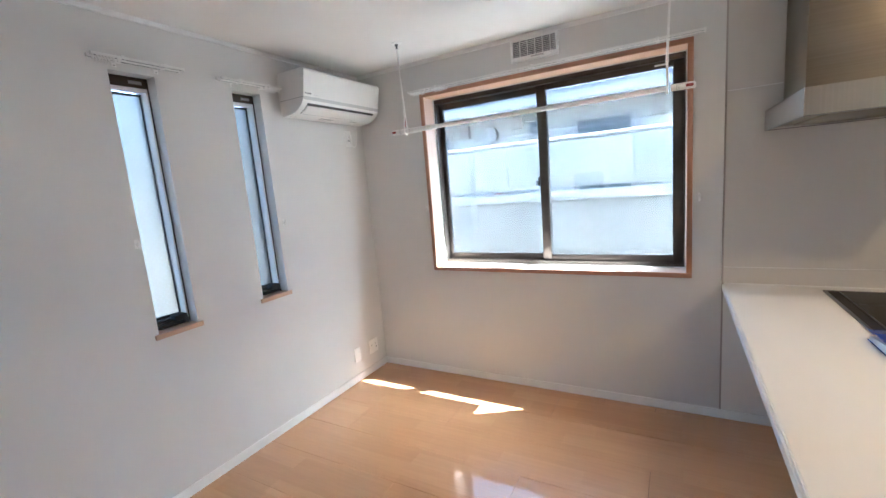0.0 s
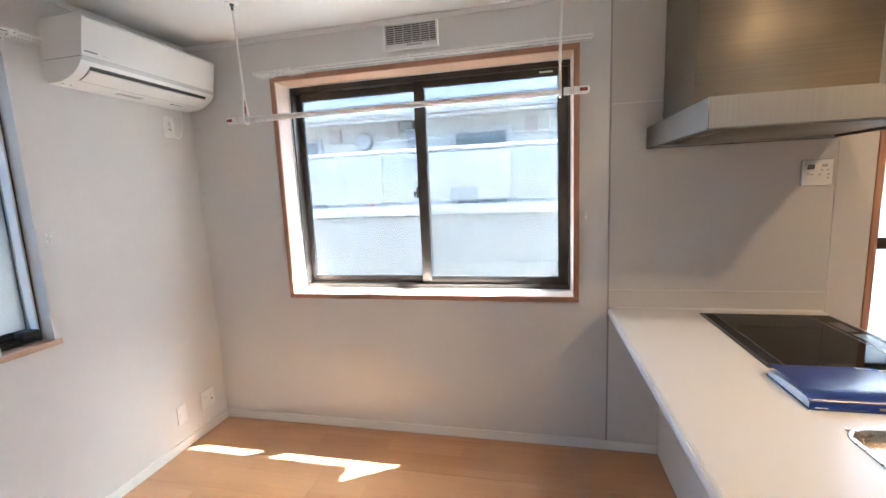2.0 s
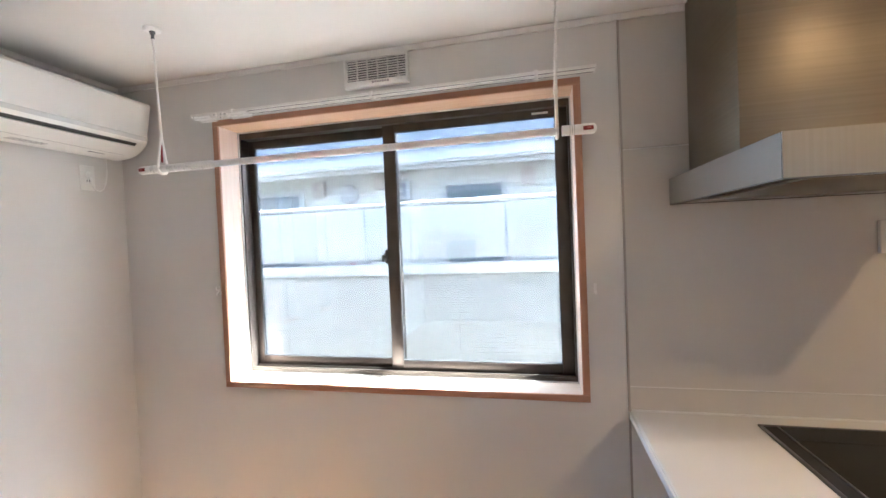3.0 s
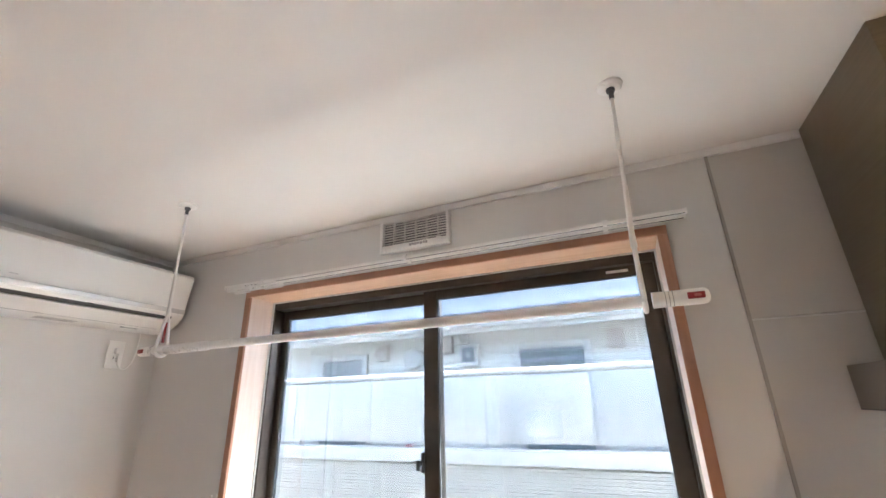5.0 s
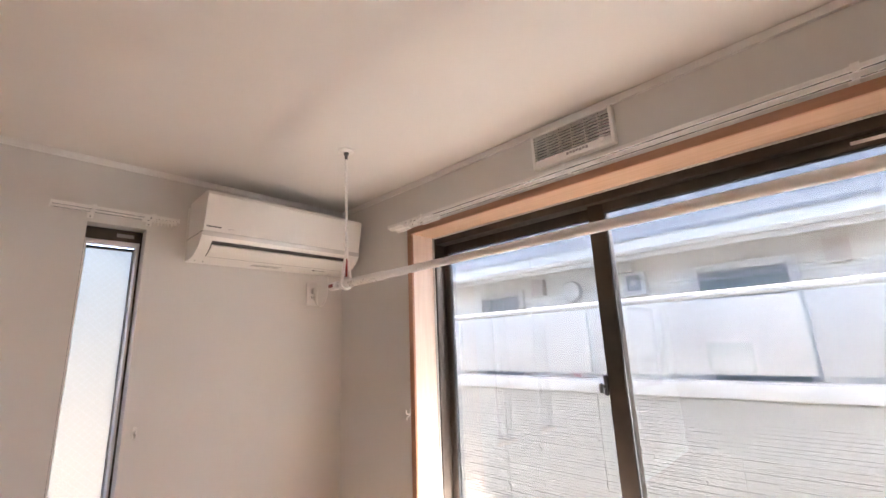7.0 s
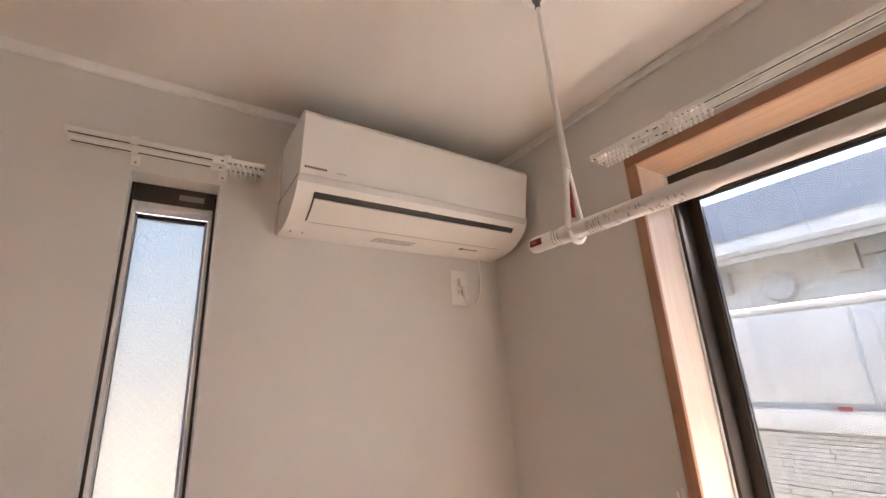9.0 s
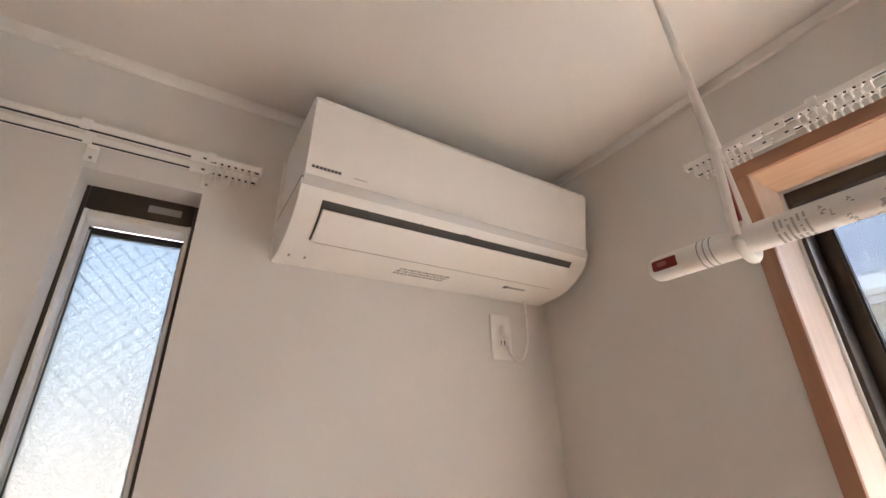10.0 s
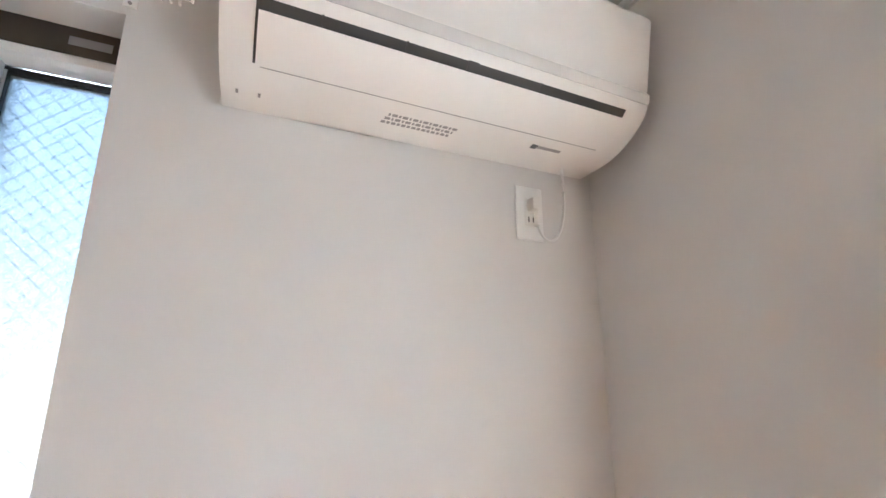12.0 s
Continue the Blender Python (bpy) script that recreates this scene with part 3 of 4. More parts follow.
# ---- sockets and plugs ----


def socket_plate(name, y0, y1, z0, z1, label):
    o = thing(name, (XL, (y0 + y1) / 2, z0), label, "socket")
    part("plate", boxes([(XL, XL + 0.007, y0, y1, z0, z1)], 0.003), PLASTIC, o)
    return o


ps = socket_plate("wall_socket", 6.032, 6.104, 1.922, 2.048, "white wall socket with the air conditioner plug in it")
part("insert", boxes([(XL + 0.0065, XL + 0.010, 6.052, 6.085, 1.955, 2.018)], 0.002), PLASTIC, ps)
for ya, yb in ((6.060, 6.063), (6.072, 6.075)):
    part("slot", boxes([(XL + 0.0100, XL + 0.0104, ya, yb, 1.963, 1.975)]), INK, ps)
plug = thing("power_plug", (XL + 0.01, 6.07, 2.0), "white power plug with a looping white cord", "plug")
bm = bmesh.new()
box(bm, XL + 0.0104, XL + 0.036, 6.056, 6.082, 1.985, 2.015, 0.005)
box(bm, XL + 0.02, XL + 0.036, 6.066, 6.078, 1.95, 1.99, 0.004)
part("plug_body", bm, PLASTIC, plug)
bm = bmesh.new()
cpts = []
for i in range(25):
    t = i / 24
    p0, p1, p2, p3 = Vector((XL + 0.028, 6.072, 1.952)), Vector((XL + 0.03, 6.085, 1.89)), Vector((XL + 0.03, 6.165, 1.90)), Vector((XL + 0.03, 6.145, 2.105))
    cpts.append(p0 * (1 - t) ** 3 + 3 * p1 * t * (1 - t) ** 2 + 3 * p2 * t * t * (1 - t) + p3 * t ** 3)
tube(bm, cpts, 0.0032, 8)
part("cord", bm, PLASTIC, plug, "white power cord")
s1 = socket_plate("blank_plate", 5.848, 5.918, 0.165, 0.285, "white cover plate low on the wall")
s2 = socket_plate("wall_socket", 6.035, 6.150, 0.165, 0.285, "white low wall socket plate near the corner")
part("insert", boxes([(XL + 0.0065, XL + 0.009, 6.048, 6.082, 0.19, 0.26), (XL + 0.0065, XL + 0.009, 6.103, 6.137, 0.19, 0.26)], 0.001), PLASTIC, s2)
for ya, yb, za, zb in ((6.056, 6.058, 0.235, 0.245), (6.066, 6.068, 0.235, 0.245), (6.114, 6.116, 0.235, 0.245), (6.115, 6.125, 0.205, 0.215)):
    part("slot", boxes([(XL + 0.0090, XL + 0.0094, ya, yb, za, zb)]), INK, s2)

# ---- tassel hooks ----


def hook(at, turn, label):
    o = thing("tassel_hook", (0, 0, 0), label, "hook", "tassel hooks beside the windows")
    bm = bmesh.new()
    box(bm, 0.0, 0.004, -0.006, 0.006, -0.022, 0.022, 0.002)
    part("base", bm, PLASTIC, o)
    bm = bmesh.new()
    tube(bm, [(0.003, 0, 0.002), (0.014, 0, 0.0), (0.024, 0, 0.003), (0.028, 0, 0.010), (0.028, 0, 0.020)], 0.0033)
    tube(bm, [(0.003, 0, -0.004), (0.012, 0, -0.008), (0.022, 0, -0.012), (0.026, 0, -0.022)], 0.003)
    part("hook_arm", bm, PLASTIC, o)
    o.matrix_basis = pose(*at, 0, 0, turn)
    return o


hook((XL, 4.432, 1.40), 0, "small white plastic tassel hook on the wall")
hook((XL, 5.324, 1.40), 0, "small white plastic tassel hook on the wall")
hook((0.537, YW, 1.368), -90, "small white plastic tassel hook on the window wall")
hook((-1.312, YW, 1.385), -90, "small white plastic tassel hook on the window wall")

# ---- curtain rails ----


def curtain_rail(at, turn, length, beads, carriers, label, group=""):
    """A double rail along local x from 0 to length, local y away from the wall."""
    o = thing("curtain_rail", (0, 0, 0), label, "curtain rail", group)
    for y in (0.045, 0.088):
        bm = bmesh.new()
        box(bm, 0, length, y - 0.0065, y + 0.0065, 0.004, 0.013, 0.0015)
        box(bm, 0, length, y - 0.0065, y - 0.0038, 0.0, 0.005)
        box(bm, 0, length, y + 0.0038, y + 0.0065, 0.0, 0.005)
        r = part("rail", bm, PLASTIC, o, "white rail channel")
        part("rail_slot", boxes([(0.001, length - 0.001, y - 0.0037, y + 0.0037, 0.0004, 0.0039)]), GASKET, r)
        for xe in (-0.004, length):
            part("end_cap", boxes([(xe, xe + 0.004, y - 0.0075, y + 0.0075, -0.002, 0.0145)], 0.001), PLASTIC, r)
        for x0, nn in beads:
            for i in range(nn):
                bm = bmesh.new()
                xx = x0 + 0.0125 * i
                box(bm, xx - 0.004, xx + 0.004, y - 0.0045, y + 0.0045, -0.004, 0.002, 0.001)
                ring = [(xx, y + 0.0058 * math.cos(a), -0.010 + 0.0062 * math.sin(a)) for a in [k * math.tau / 10 for k in range(10)]]
                tube(bm, ring, 0.0016, 6, closed=True)
                part("runner", bm, PLASTIC, o)
    for x in [0.12 * length, 0.5 * length, 0.88 * length] if length > 0.8 else [0.09, length - 0.12]:
        bm = bmesh.new()
        box(bm, x - 0.010, x + 0.010, 0, 0.003, -0.014, 0.019, 0.001)
        box(bm, x - 0.008, x + 0.008, 0.002, 0.096, 0.0132, 0.018, 0.001)
        box(bm, x - 0.007, x + 0.007, 0.052, 0.056, -0.006, 0.016, 0.001)
        box(bm, x - 0.007, x + 0.007, 0.094, 0.098, -0.004, 0.016, 0.001)
        br_ = part("bracket", bm, PLASTIC, o, "white bracket")
        bm = bmesh.new()
        rod(bm, (x, 0.003, -0.007), (x, 0.0045, -0.007), 0.003, seg=10)
        part("screw", bm, METAL, br_)
    for xc_ in carriers:
        for y in (0.045, 0.088):
            part("carrier", boxes([(xc_, xc_ + 0.034, y + 0.006, y + 0.010, -0.012, 0.006)], 0.0015), PLASTIC, o, "white rail carrier block")
            part("carrier_slot", boxes([(xc_ + 0.008, xc_ + 0.014, y + 0.0100, y + 0.0105, -0.004, 0.0)]), INK, o)
    o.matrix_basis = pose(*at, 0, 0, turn)
    return o


def place_rail(corner, turn, length, beads, carriers, label, group=""):
    o = curtain_rail((0, 0, 0), 0, length, beads, carriers, label, group)
    o.matrix_basis = pose(*corner, 0, 0, turn)
    return o


# local y points to the room: a half turn on the north wall, a quarter turn on the west wall
place_rail((0.553, YW, 2.256), 180, 1.895, [(1.792, 8), (1.595, 9)], (1.712, 1.750), "long white double curtain rail over the wide window")
place_rail((XL, 5.378, 2.250), -90, 0.405, [(0.014, 6)], (0.090,), "short white double curtain rail over a narrow window", "short curtain rails")
place_rail((XL, 4.762, 2.250), -90, 0.395, [(0.312, 6)], (0.268,), "short white double curtain rail over a narrow window", "short curtain rails")

# ---- wall vent ----
V0, V1, VZ0, VZ1 = -0.550, -0.237, 2.322, 2.460
vent = thing("wall_vent", (-0.39, YW, VZ0), "cream plastic louvred ventilation grille with sticker", "vent")
part("frame", boxes([(V0, V0 + 0.012, YW - 0.028, YW, VZ0, VZ1), (V1 - 0.012, V1, YW - 0.028, YW, VZ0, VZ1), (V0 + 0.012, V1 - 0.012, YW - 0.028, YW, VZ0, VZ0 + 0.030), (V0 + 0.012, V1 - 0.012, YW - 0.028, YW, VZ1 - 0.008, VZ1)], 0.002), PLASTIC, vent)
part("backing", boxes([(V0 + 0.012, V1 - 0.012, YW - 0.006, YW - 0.001, VZ0 + 0.030, VZ1 - 0.008)]), INK, vent)
for i in range(9):
    z = VZ0 + 0.036 + 0.0112 * i
    bm = bmesh.new()
    prism(bm, [(YW - 0.028, z), (YW - 0.028, z + 0.0028), (YW - 0.012, z + 0.0052), (YW - 0.012, z + 0.0026)], "x", V0 + 0.012, V1 - 0.012)
    part("slat", bm, PLASTIC, vent)
part("mullion", boxes([(V0 + 0.05 * i + 0.012, V0 + 0.05 * i + 0.015, YW - 0.024, YW - 0.010, VZ0 + 0.03, VZ1 - 0.008) for i in range(1, 6)]), PLASTIC, vent)
part("shutter_knob", boxes([(V1 - 0.052, V1 - 0.030, YW - 0.036, YW - 0.028, VZ0 + 0.012, VZ0 + 0.030)], 0.003), PLASTIC, vent)
part("sticker", boxes([(V0 + 0.135, V0 + 0.235, YW - 0.0290, YW - 0.0282, VZ0 + 0.010, VZ0 + 0.026)]), PLASTIC, vent)
part("sticker_print", boxes([(V0 + 0.14 + 0.012 * i, V0 + 0.149 + 0.012 * i, YW - 0.0294, YW - 0.0291, VZ0 + 0.012 + 0.002 * (i % 2), VZ0 + 0.022) for i in range(7)]), INKGREY, vent)

# ---- clothes pole on two ceiling hangers ----
PY, PZ, PX0, PX1 = 5.806, 1.933, -1.268, 0.500
HX = ((-1.168, -1.156), (0.394, 0.380))


def hanger(x, xb):
    o = thing("pole_hanger", (x, PY, ZC), "slim white ceiling hanger rod with a loop for the clothes pole", "clothes pole hanger", "clothes pole hangers")
    bm = bmesh.new()
    rod(bm, (x, PY, ZC), (x, PY, ZC - 0.006), 0.032, 0.031, 32)
    rod(bm, (x, PY, ZC - 0.006), (x, PY, ZC - 0.011), 0.030, 0.024, 32)
    part("ceiling_disc", bm, PLASTIC, o)
    bm = bmesh.new()
    rod(bm, (x, PY, ZC - 0.011), (x, PY, ZC - 0.020), 0.011, 0.010)
    rod(bm, (x, PY, ZC - 0.020), (x, PY, ZC - 0.040), 0.006, 0.006)
    part("swivel", bm, INK, o, "black swivel socket")
    bm = bmesh.new()
    rod(bm, (x - 0.018, PY - 0.018, ZC - 0.0118), (x - 0.018, PY - 0.018, ZC - 0.009), 0.007, 0.007)
    part("release_button", bm, PLASTIC, o)
    bm = bmesh.new()
    tube(bm, [(x, PY, ZC - 0.036), ((x + xb) / 2, PY, 2.26), (xb, PY, 2.08)], [0.0042, 0.0046, 0.0062], 12)
    part("hanger_rod", bm, PLASTIC, o)
    # the eye is a flat loop that carries the pole
    a, zc, ri = 0.0215, PZ, 0.0205
    ring = []
    for i in range(28):
        t = i / 28 * math.tau
        ring.append((xb, PY + a * math.sin(t), zc - a * math.cos(t)) if math.cos(t) > -0.2 else
                    (xb, PY + a * math.sin(t) * max(0.25, 1 + 0.95 * (math.cos(t) + 0.2)), zc - a * math.cos(t) + 0.115 * max(0.0, (-math.cos(t) - 0.2) / 0.8)))
    bm = bmesh.new()
    tube(bm, ring, 0.0052, 10, closed=True)
    part("loop", bm, PLASTIC, o)
    bm = bmesh.new()
    tube(bm, [(xb, PY, 2.085), (xb, PY, 2.055)], [0.0064, 0.0075], 12)
    part("neck", bm, PLASTIC, o)
    bm = bmesh.new()
    box(bm, xb - 0.0022, xb + 0.0022, PY - 0.004, PY + 0.004, 1.958, 2.03, 0.001)
    part("locking_slide", bm, RED if xb < 0 else PLASTIC, o, "red locking slide" if xb < 0 else "")
    return o


for xt, xb in HX:
    hanger(xt, xb)
pole = thing("clothes_pole", ((PX0 + PX1) / 2, PY, PZ), "white telescopic indoor clothes pole with red end buttons", "clothes pole")
bm = bmesh.new()
rod(bm, (-1.05, PY, PZ), (0.385, PY, PZ), 0.0125, seg=28)
part("thin_tube", bm, POLE, pole, "slimmer white inner tube")
bm = bmesh.new()
rod(bm, (PX0 + 0.10, PY, PZ), (-0.93, PY, PZ), 0.0155, seg=28)
rod(bm, (-0.93, PY, PZ), (-0.915, PY, PZ), 0.0155, 0.0127, seg=28)
part("wide_tube", bm, POLE, pole, "wider white tube printed with instructions")
for x0, x1 in ((PX0, PX0 + 0.105), (PX1 - 0.115, PX1)):
    left = x0 < 0
    bm = bmesh.new()
    s = 1 if left else -1
    e0, e1 = (x0, x1) if left else (x1, x0)
    prof = [(0.0, 0.006), (0.0015, 0.0110), (0.005, 0.0145), (0.011, 0.0162), (0.060, 0.0162), (0.105, 0.0166)]
    tube(bm, [(e0 + s * a, PY, PZ) for a, r in prof], [r for a, r in prof], 28)
    cap = part("end_cap", bm, PLASTIC, pole, "rounded white end cap")
    for d in (0.066, 0.073, 0.080):
        bm = bmesh.new()
        rod(bm, (e0 + s * d, PY, PZ), (e0 + s * (d + 0.0012), PY, PZ), 0.01685, seg=28)
        part("groove_ring", bm, INKGREY, cap)
    bm = bmesh.new()
    box(bm, min(e0 + s * 0.009, e0 + s * 0.042), max(e0 + s * 0.009, e0 + s * 0.042), PY - 0.0170, PY + 0.0170, PZ - 0.0072, PZ + 0.0072, 0.003)
    bt = part("end_button", bm, RED, cap, "dark red release button")
    bm = bmesh.new()
    box(bm, min(e0 + s * 0.016, e0 + s * 0.030), max(e0 + s * 0.016, e0 + s * 0.030), PY - 0.0182, PY + 0.0182, PZ - 0.0035, PZ + 0.0035, 0.003)
    part("button_grip", bm, REDGRIP, bt, "paler red grip")
bm = bmesh.new()
rnd = random.Random(4)


def pole_mark(x, w, ang, h):
    bmesh.ops.create_cube(bm, size=1, matrix=Matrix.Translation((x + w / 2, PY, PZ)) @ Matrix.Rotation(ang, 4, "X") @ Matrix.Translation((0, 0, 0.01552)) @ Matrix.Diagonal((w, h, 0.0003, 1)))


for k in range(6):
    a_ = 75.0
    while a_ < 205:
        if rnd.random() < 0.82:
            pole_mark(-1.124 + 0.0050 * k, 0.0022, radians(a_), 0.0015)
        a_ += 7.5
for k in range(34):
    x_, a_ = rnd.uniform(-1.09, -0.96), rnd.uniform(70, 200)
    for q in range(rnd.randint(2, 6)):
        pole_mark(x_ + rnd.uniform(0, 0.003), rnd.uniform(0.001, 0.0035), radians(a_ + 6 * q), 0.0011)
part("instruction_print", bm, INKGREY, pole, "small grey printed lines", smooth=False, kind="stuff")

# ---- kitchen hood ----
HZ0, HZ1, HX0, HX1, HY0 = 1.705, 1.806, 0.832, 1.660, 5.458
hood = thing("range_hood", (1.25, YW, HZ0), "brushed stainless steel range hood with square chimney", "range hood")
bm = bmesh.new()
box(bm, HX0, HX1, HY0, YW - 0.006, HZ1 - 0.004, HZ1)
box(bm, HX0, HX0 + 0.004, HY0, YW - 0.006, HZ0, HZ1 - 0.004)
box(bm, HX1 - 0.004, HX1, HY0, YW - 0.006, HZ0, HZ1 - 0.004)
box(bm, HX0 + 0.004, HX1 - 0.004, HY0, HY0 + 0.004, HZ0, HZ1 - 0.004)
part("canopy", bm, STEELX, hood, "thick brushed steel canopy band")
part("canopy_edge", boxes([(HX0 - 0.001, HX0 + 0.001, HY0 - 0.001, HY0 + 0.001, HZ0, HZ1)]), CHROME, hood)
part("underside", boxes([(HX0 + 0.004, HX1 - 0.004, HY0 + 0.004, YW - 0.006, HZ0 + 0.012, HZ0 + 0.018)]), STEELDIM, hood, "steel underside plate")
part("baffle", boxes([(HX0 + 0.10, HX1 - 0.10, HY0 + 0.10, YW - 0.12, HZ0 + 0.002, HZ0 + 0.011)], 0.002), STEELDIM, hood, "rectifying plate")
part("lower_lip", boxes([(HX0, HX1, HY0 + 0.0, HY0 + 0.01, HZ0 - 0.003, HZ0), (HX0, HX0 + 0.01, HY0 + 0.01, YW - 0.006, HZ0 - 0.003, HZ0), (HX0 + 0.01, HX1, YW - 0.016, YW - 0.006, HZ0 - 0.003, HZ0)]), HOBTRIM, hood)
part("chimney", boxes([(0.907, 1.535, 5.828, YW - 0.006, HZ1, ZC - 0.002)], 0.002), STEELDIM, hood, "brushed steel chimney, darkened and warmed for what it reflects")

# ---- counter unit ----
CT = 0.855
CY0 = 3.62
HB = (1.085, 1.650, 5.515, 6.165)       # hob x0 x1 y0 y1
SK = (1.075, 1.500, 4.310, 5.128)       # sink
counter = thing("worktop", (1.15, 5.0, 0.0), "off-white solid worktop with stepped edge", "worktop")


def slab(xs, ys, holes, z0, z1):
    """One slab on a grid of cuts, with grid cells left open."""
    bm = bmesh.new()
    cells = {(i, j) for i in range(len(xs) - 1) for j in range(len(ys) - 1)} - set(holes)
    vs = {}

    def v(i, j, z):
        if (i, j, z) not in vs:
            vs[i, j, z] = bm.verts.new((xs[i], ys[j], z))
        return vs[i, j, z]
    for i, j in cells:
        for z in (z0, z1):
            bm.faces.new((v(i, j, z), v(i + 1, j, z), v(i + 1, j + 1, z), v(i, j + 1, z)))
        for ni, nj, p, q in ((i - 1, j, (i, j), (i, j + 1)), (i + 1, j, (i + 1, j), (i + 1, j + 1)), (i, j - 1, (i, j), (i + 1, j)), (i, j + 1, (i, j + 1), (i + 1, j + 1))):
            if (ni, nj) not in cells:
                bm.faces.new((v(*p, z0), v(*q, z0), v(*q, z1), v(*p, z1)))
    return bm


part("top_slab", slab((0.668, SK[0] + 0.006, HB[0] + 0.012, SK[1], HB[1] - 0.011, 1.668), (CY0, SK[2], SK[3], HB[2] + 0.011, HB[3] - 0.011, YW - 0.005),
                      [(1, 1), (2, 1), (2, 3), (3, 3)], CT - 0.036, CT), COUNTER, counter, smooth=False)
part("stepped_edge", boxes([(0.656, 0.668, CY0, YW - 0.005, CT - 0.036, CT - 0.006), (0.662, 0.668, CY0, YW - 0.005, CT - 0.006, CT - 0.001)], 0.0015), COUNTER, counter)
part("upstand", boxes([(0.668, 1.668, YW - 0.0135, YW - 0.0045, CT + 0.0005, CT + 0.006)], 0.001), COUNTER, counter)
base = thing("base_cabinet", (1.3, 4.9, 0), "white laminate peninsula base with plain back panel", "cabinet")
part("back_panel", boxes([(0.932, 0.950, CY0 + 0.05, YW - 0.010, 0.0, CT - 0.037)]), CABINET, base)
part("carcass", boxes([(0.951, 1.62, CY0 + 0.05, CY0 + 0.07, 0.06, CT - 0.037), (1.60, 1.62, CY0 + 0.071, YW - 0.010, 0.06, CT - 0.037), (0.951, 1.599, CY0 + 0.071, YW - 0.010, 0.06, 0.08)]), CABINET, base)

hob = thing("induction_hob", (1.37, 5.84, CT), "black glass hob with grey metal edge trim", "hob")
part("edge_trim", boxes([(HB[0], HB[1], HB[2], HB[2] + 0.012, CT, CT + 0.007), (HB[0], HB[1], HB[3] - 0.012, HB[3], CT, CT + 0.007),
     (HB[0], HB[0] + 0.012, HB[2] + 0.012, HB[3] - 0.012, CT, CT + 0.007), (HB[1] - 0.012, HB[1], HB[2] + 0.012, HB[3] - 0.012, CT, CT + 0.007)], 0.0015), HOBTRIM, hob)
part("glass_top", boxes([(HB[0] + 0.062, HB[1] - 0.10, HB[2] + 0.012, HB[3] - 0.012, CT - 0.02, CT + 0.006)]), HOBGLASS, hob)
part("rear_vent", boxes([(HB[0] + 0.012, HB[0] + 0.058, HB[2] + 0.012, HB[3] - 0.012, CT - 0.02, CT + 0.003)]), GASKET, hob, "recessed black vent strip")
for xa in (HB[0] + 0.058, HB[1] - 0.100):
    part("divider_strip", boxes([(xa, xa + 0.005, HB[2] + 0.012, HB[3] - 0.012, CT - 0.01, CT + 0.0065)]), HOBTRIM, hob)
part("control_strip", boxes([(HB[1] - 0.094, HB[1] - 0.012, HB[2] + 0.012, HB[3] - 0.012, CT - 0.02, CT + 0.0055)]), HOBGLASS, hob)
part("display_window", boxes([(HB[1] - 0.075, HB[1] - 0.030, 5.93, 6.05, CT + 0.0055, CT + 0.0062), (HB[1] - 0.075, HB[1] - 0.030, 5.74, 5.90, CT + 0.0055, CT + 0.0062), (HB[1] - 0.075, HB[1] - 0.030, 5.56, 5.70, CT + 0.0055, CT + 0.0062)]), HOBTRIM, hob)


def rounded(x0, x1, y0, y1, r, n=8):
    pts = []
    for cx, cy, a0 in ((x1 - r, y1 - r, 0), (x0 + r, y1 - r, 90), (x0 + r, y0 + r, 180), (x1 - r, y0 + r, 270)):
        pts += [(cx + r * math.cos(radians(a0 + 90 * i / n)), cy + r * math.sin(radians(a0 + 90 * i / n))) for i in range(n + 1)]
    return pts


def lofted(rings):
    bm = bmesh.new()
    rs = [[bm.verts.new((x, y, z)) for x, y in pts] for pts, z in rings]
    for a, c in zip(rs, rs[1:]):
        for k in range(len(a)):
            bm.faces.new((a[k], a[(k + 1) % len(a)], c[(k + 1) % len(a)], c[k]))
    bm.faces.new(rs[-1])
    return bm


sink = thing("sink", (1.29, 4.70, CT), "rounded stainless steel sink set in the worktop", "sink")
sx0, sx1, sy0, sy1 = SK[0] - 0.014, SK[1] + 0.014, SK[2] - 0.014, SK[3] + 0.008
part("bowl", lofted([(rounded(sx0, sx1, sy0, sy1, 0.075), CT + 0.0015), (rounded(sx0 + 0.003, sx1 - 0.003, sy0 + 0.003, sy1 - 0.003, 0.073), CT + 0.0035), (rounded(sx0 + 0.010, sx1 - 0.010, sy0 + 0.010, sy1 - 0.010, 0.068), CT + 0.0025),
     (rounded(sx0 + 0.016, sx1 - 0.016, sy0 + 0.016, sy1 - 0.016, 0.064), CT - 0.010), (rounded(sx0 + 0.022, sx1 - 0.022, sy0 + 0.022, sy1 - 0.022, 0.060), CT - 0.025), (rounded(sx0 + 0.075, sx1 - 0.03, sy0 + 0.03, sy1 - 0.05, 0.055), CT - 0.028),
     (rounded(sx0 + 0.082, sx1 - 0.036, sy0 + 0.036, sy1 - 0.056, 0.052), CT - 0.035), (rounded(sx0 + 0.09, sx1 - 0.045, sy0 + 0.045, sy1 - 0.062, 0.05), CT - 0.17), (rounded(sx0 + 0.12, sx1 - 0.08, sy0 + 0.08, sy1 - 0.09, 0.04), CT - 0.185)]), SINKSTEEL, sink)
tap = thing("mixer_tap", (1.112, 4.94, CT - 0.027), "chrome single-lever mixer tap on the sink ledge", "tap")
tx, ty, tz = 1.112, 4.94, CT - 0.027
bm = bmesh.new()
prof = [(0.0, 0.034), (0.006, 0.033), (0.010, 0.029), (0.075, 0.0275), (0.078, 0.0285), (0.082, 0.0285)]
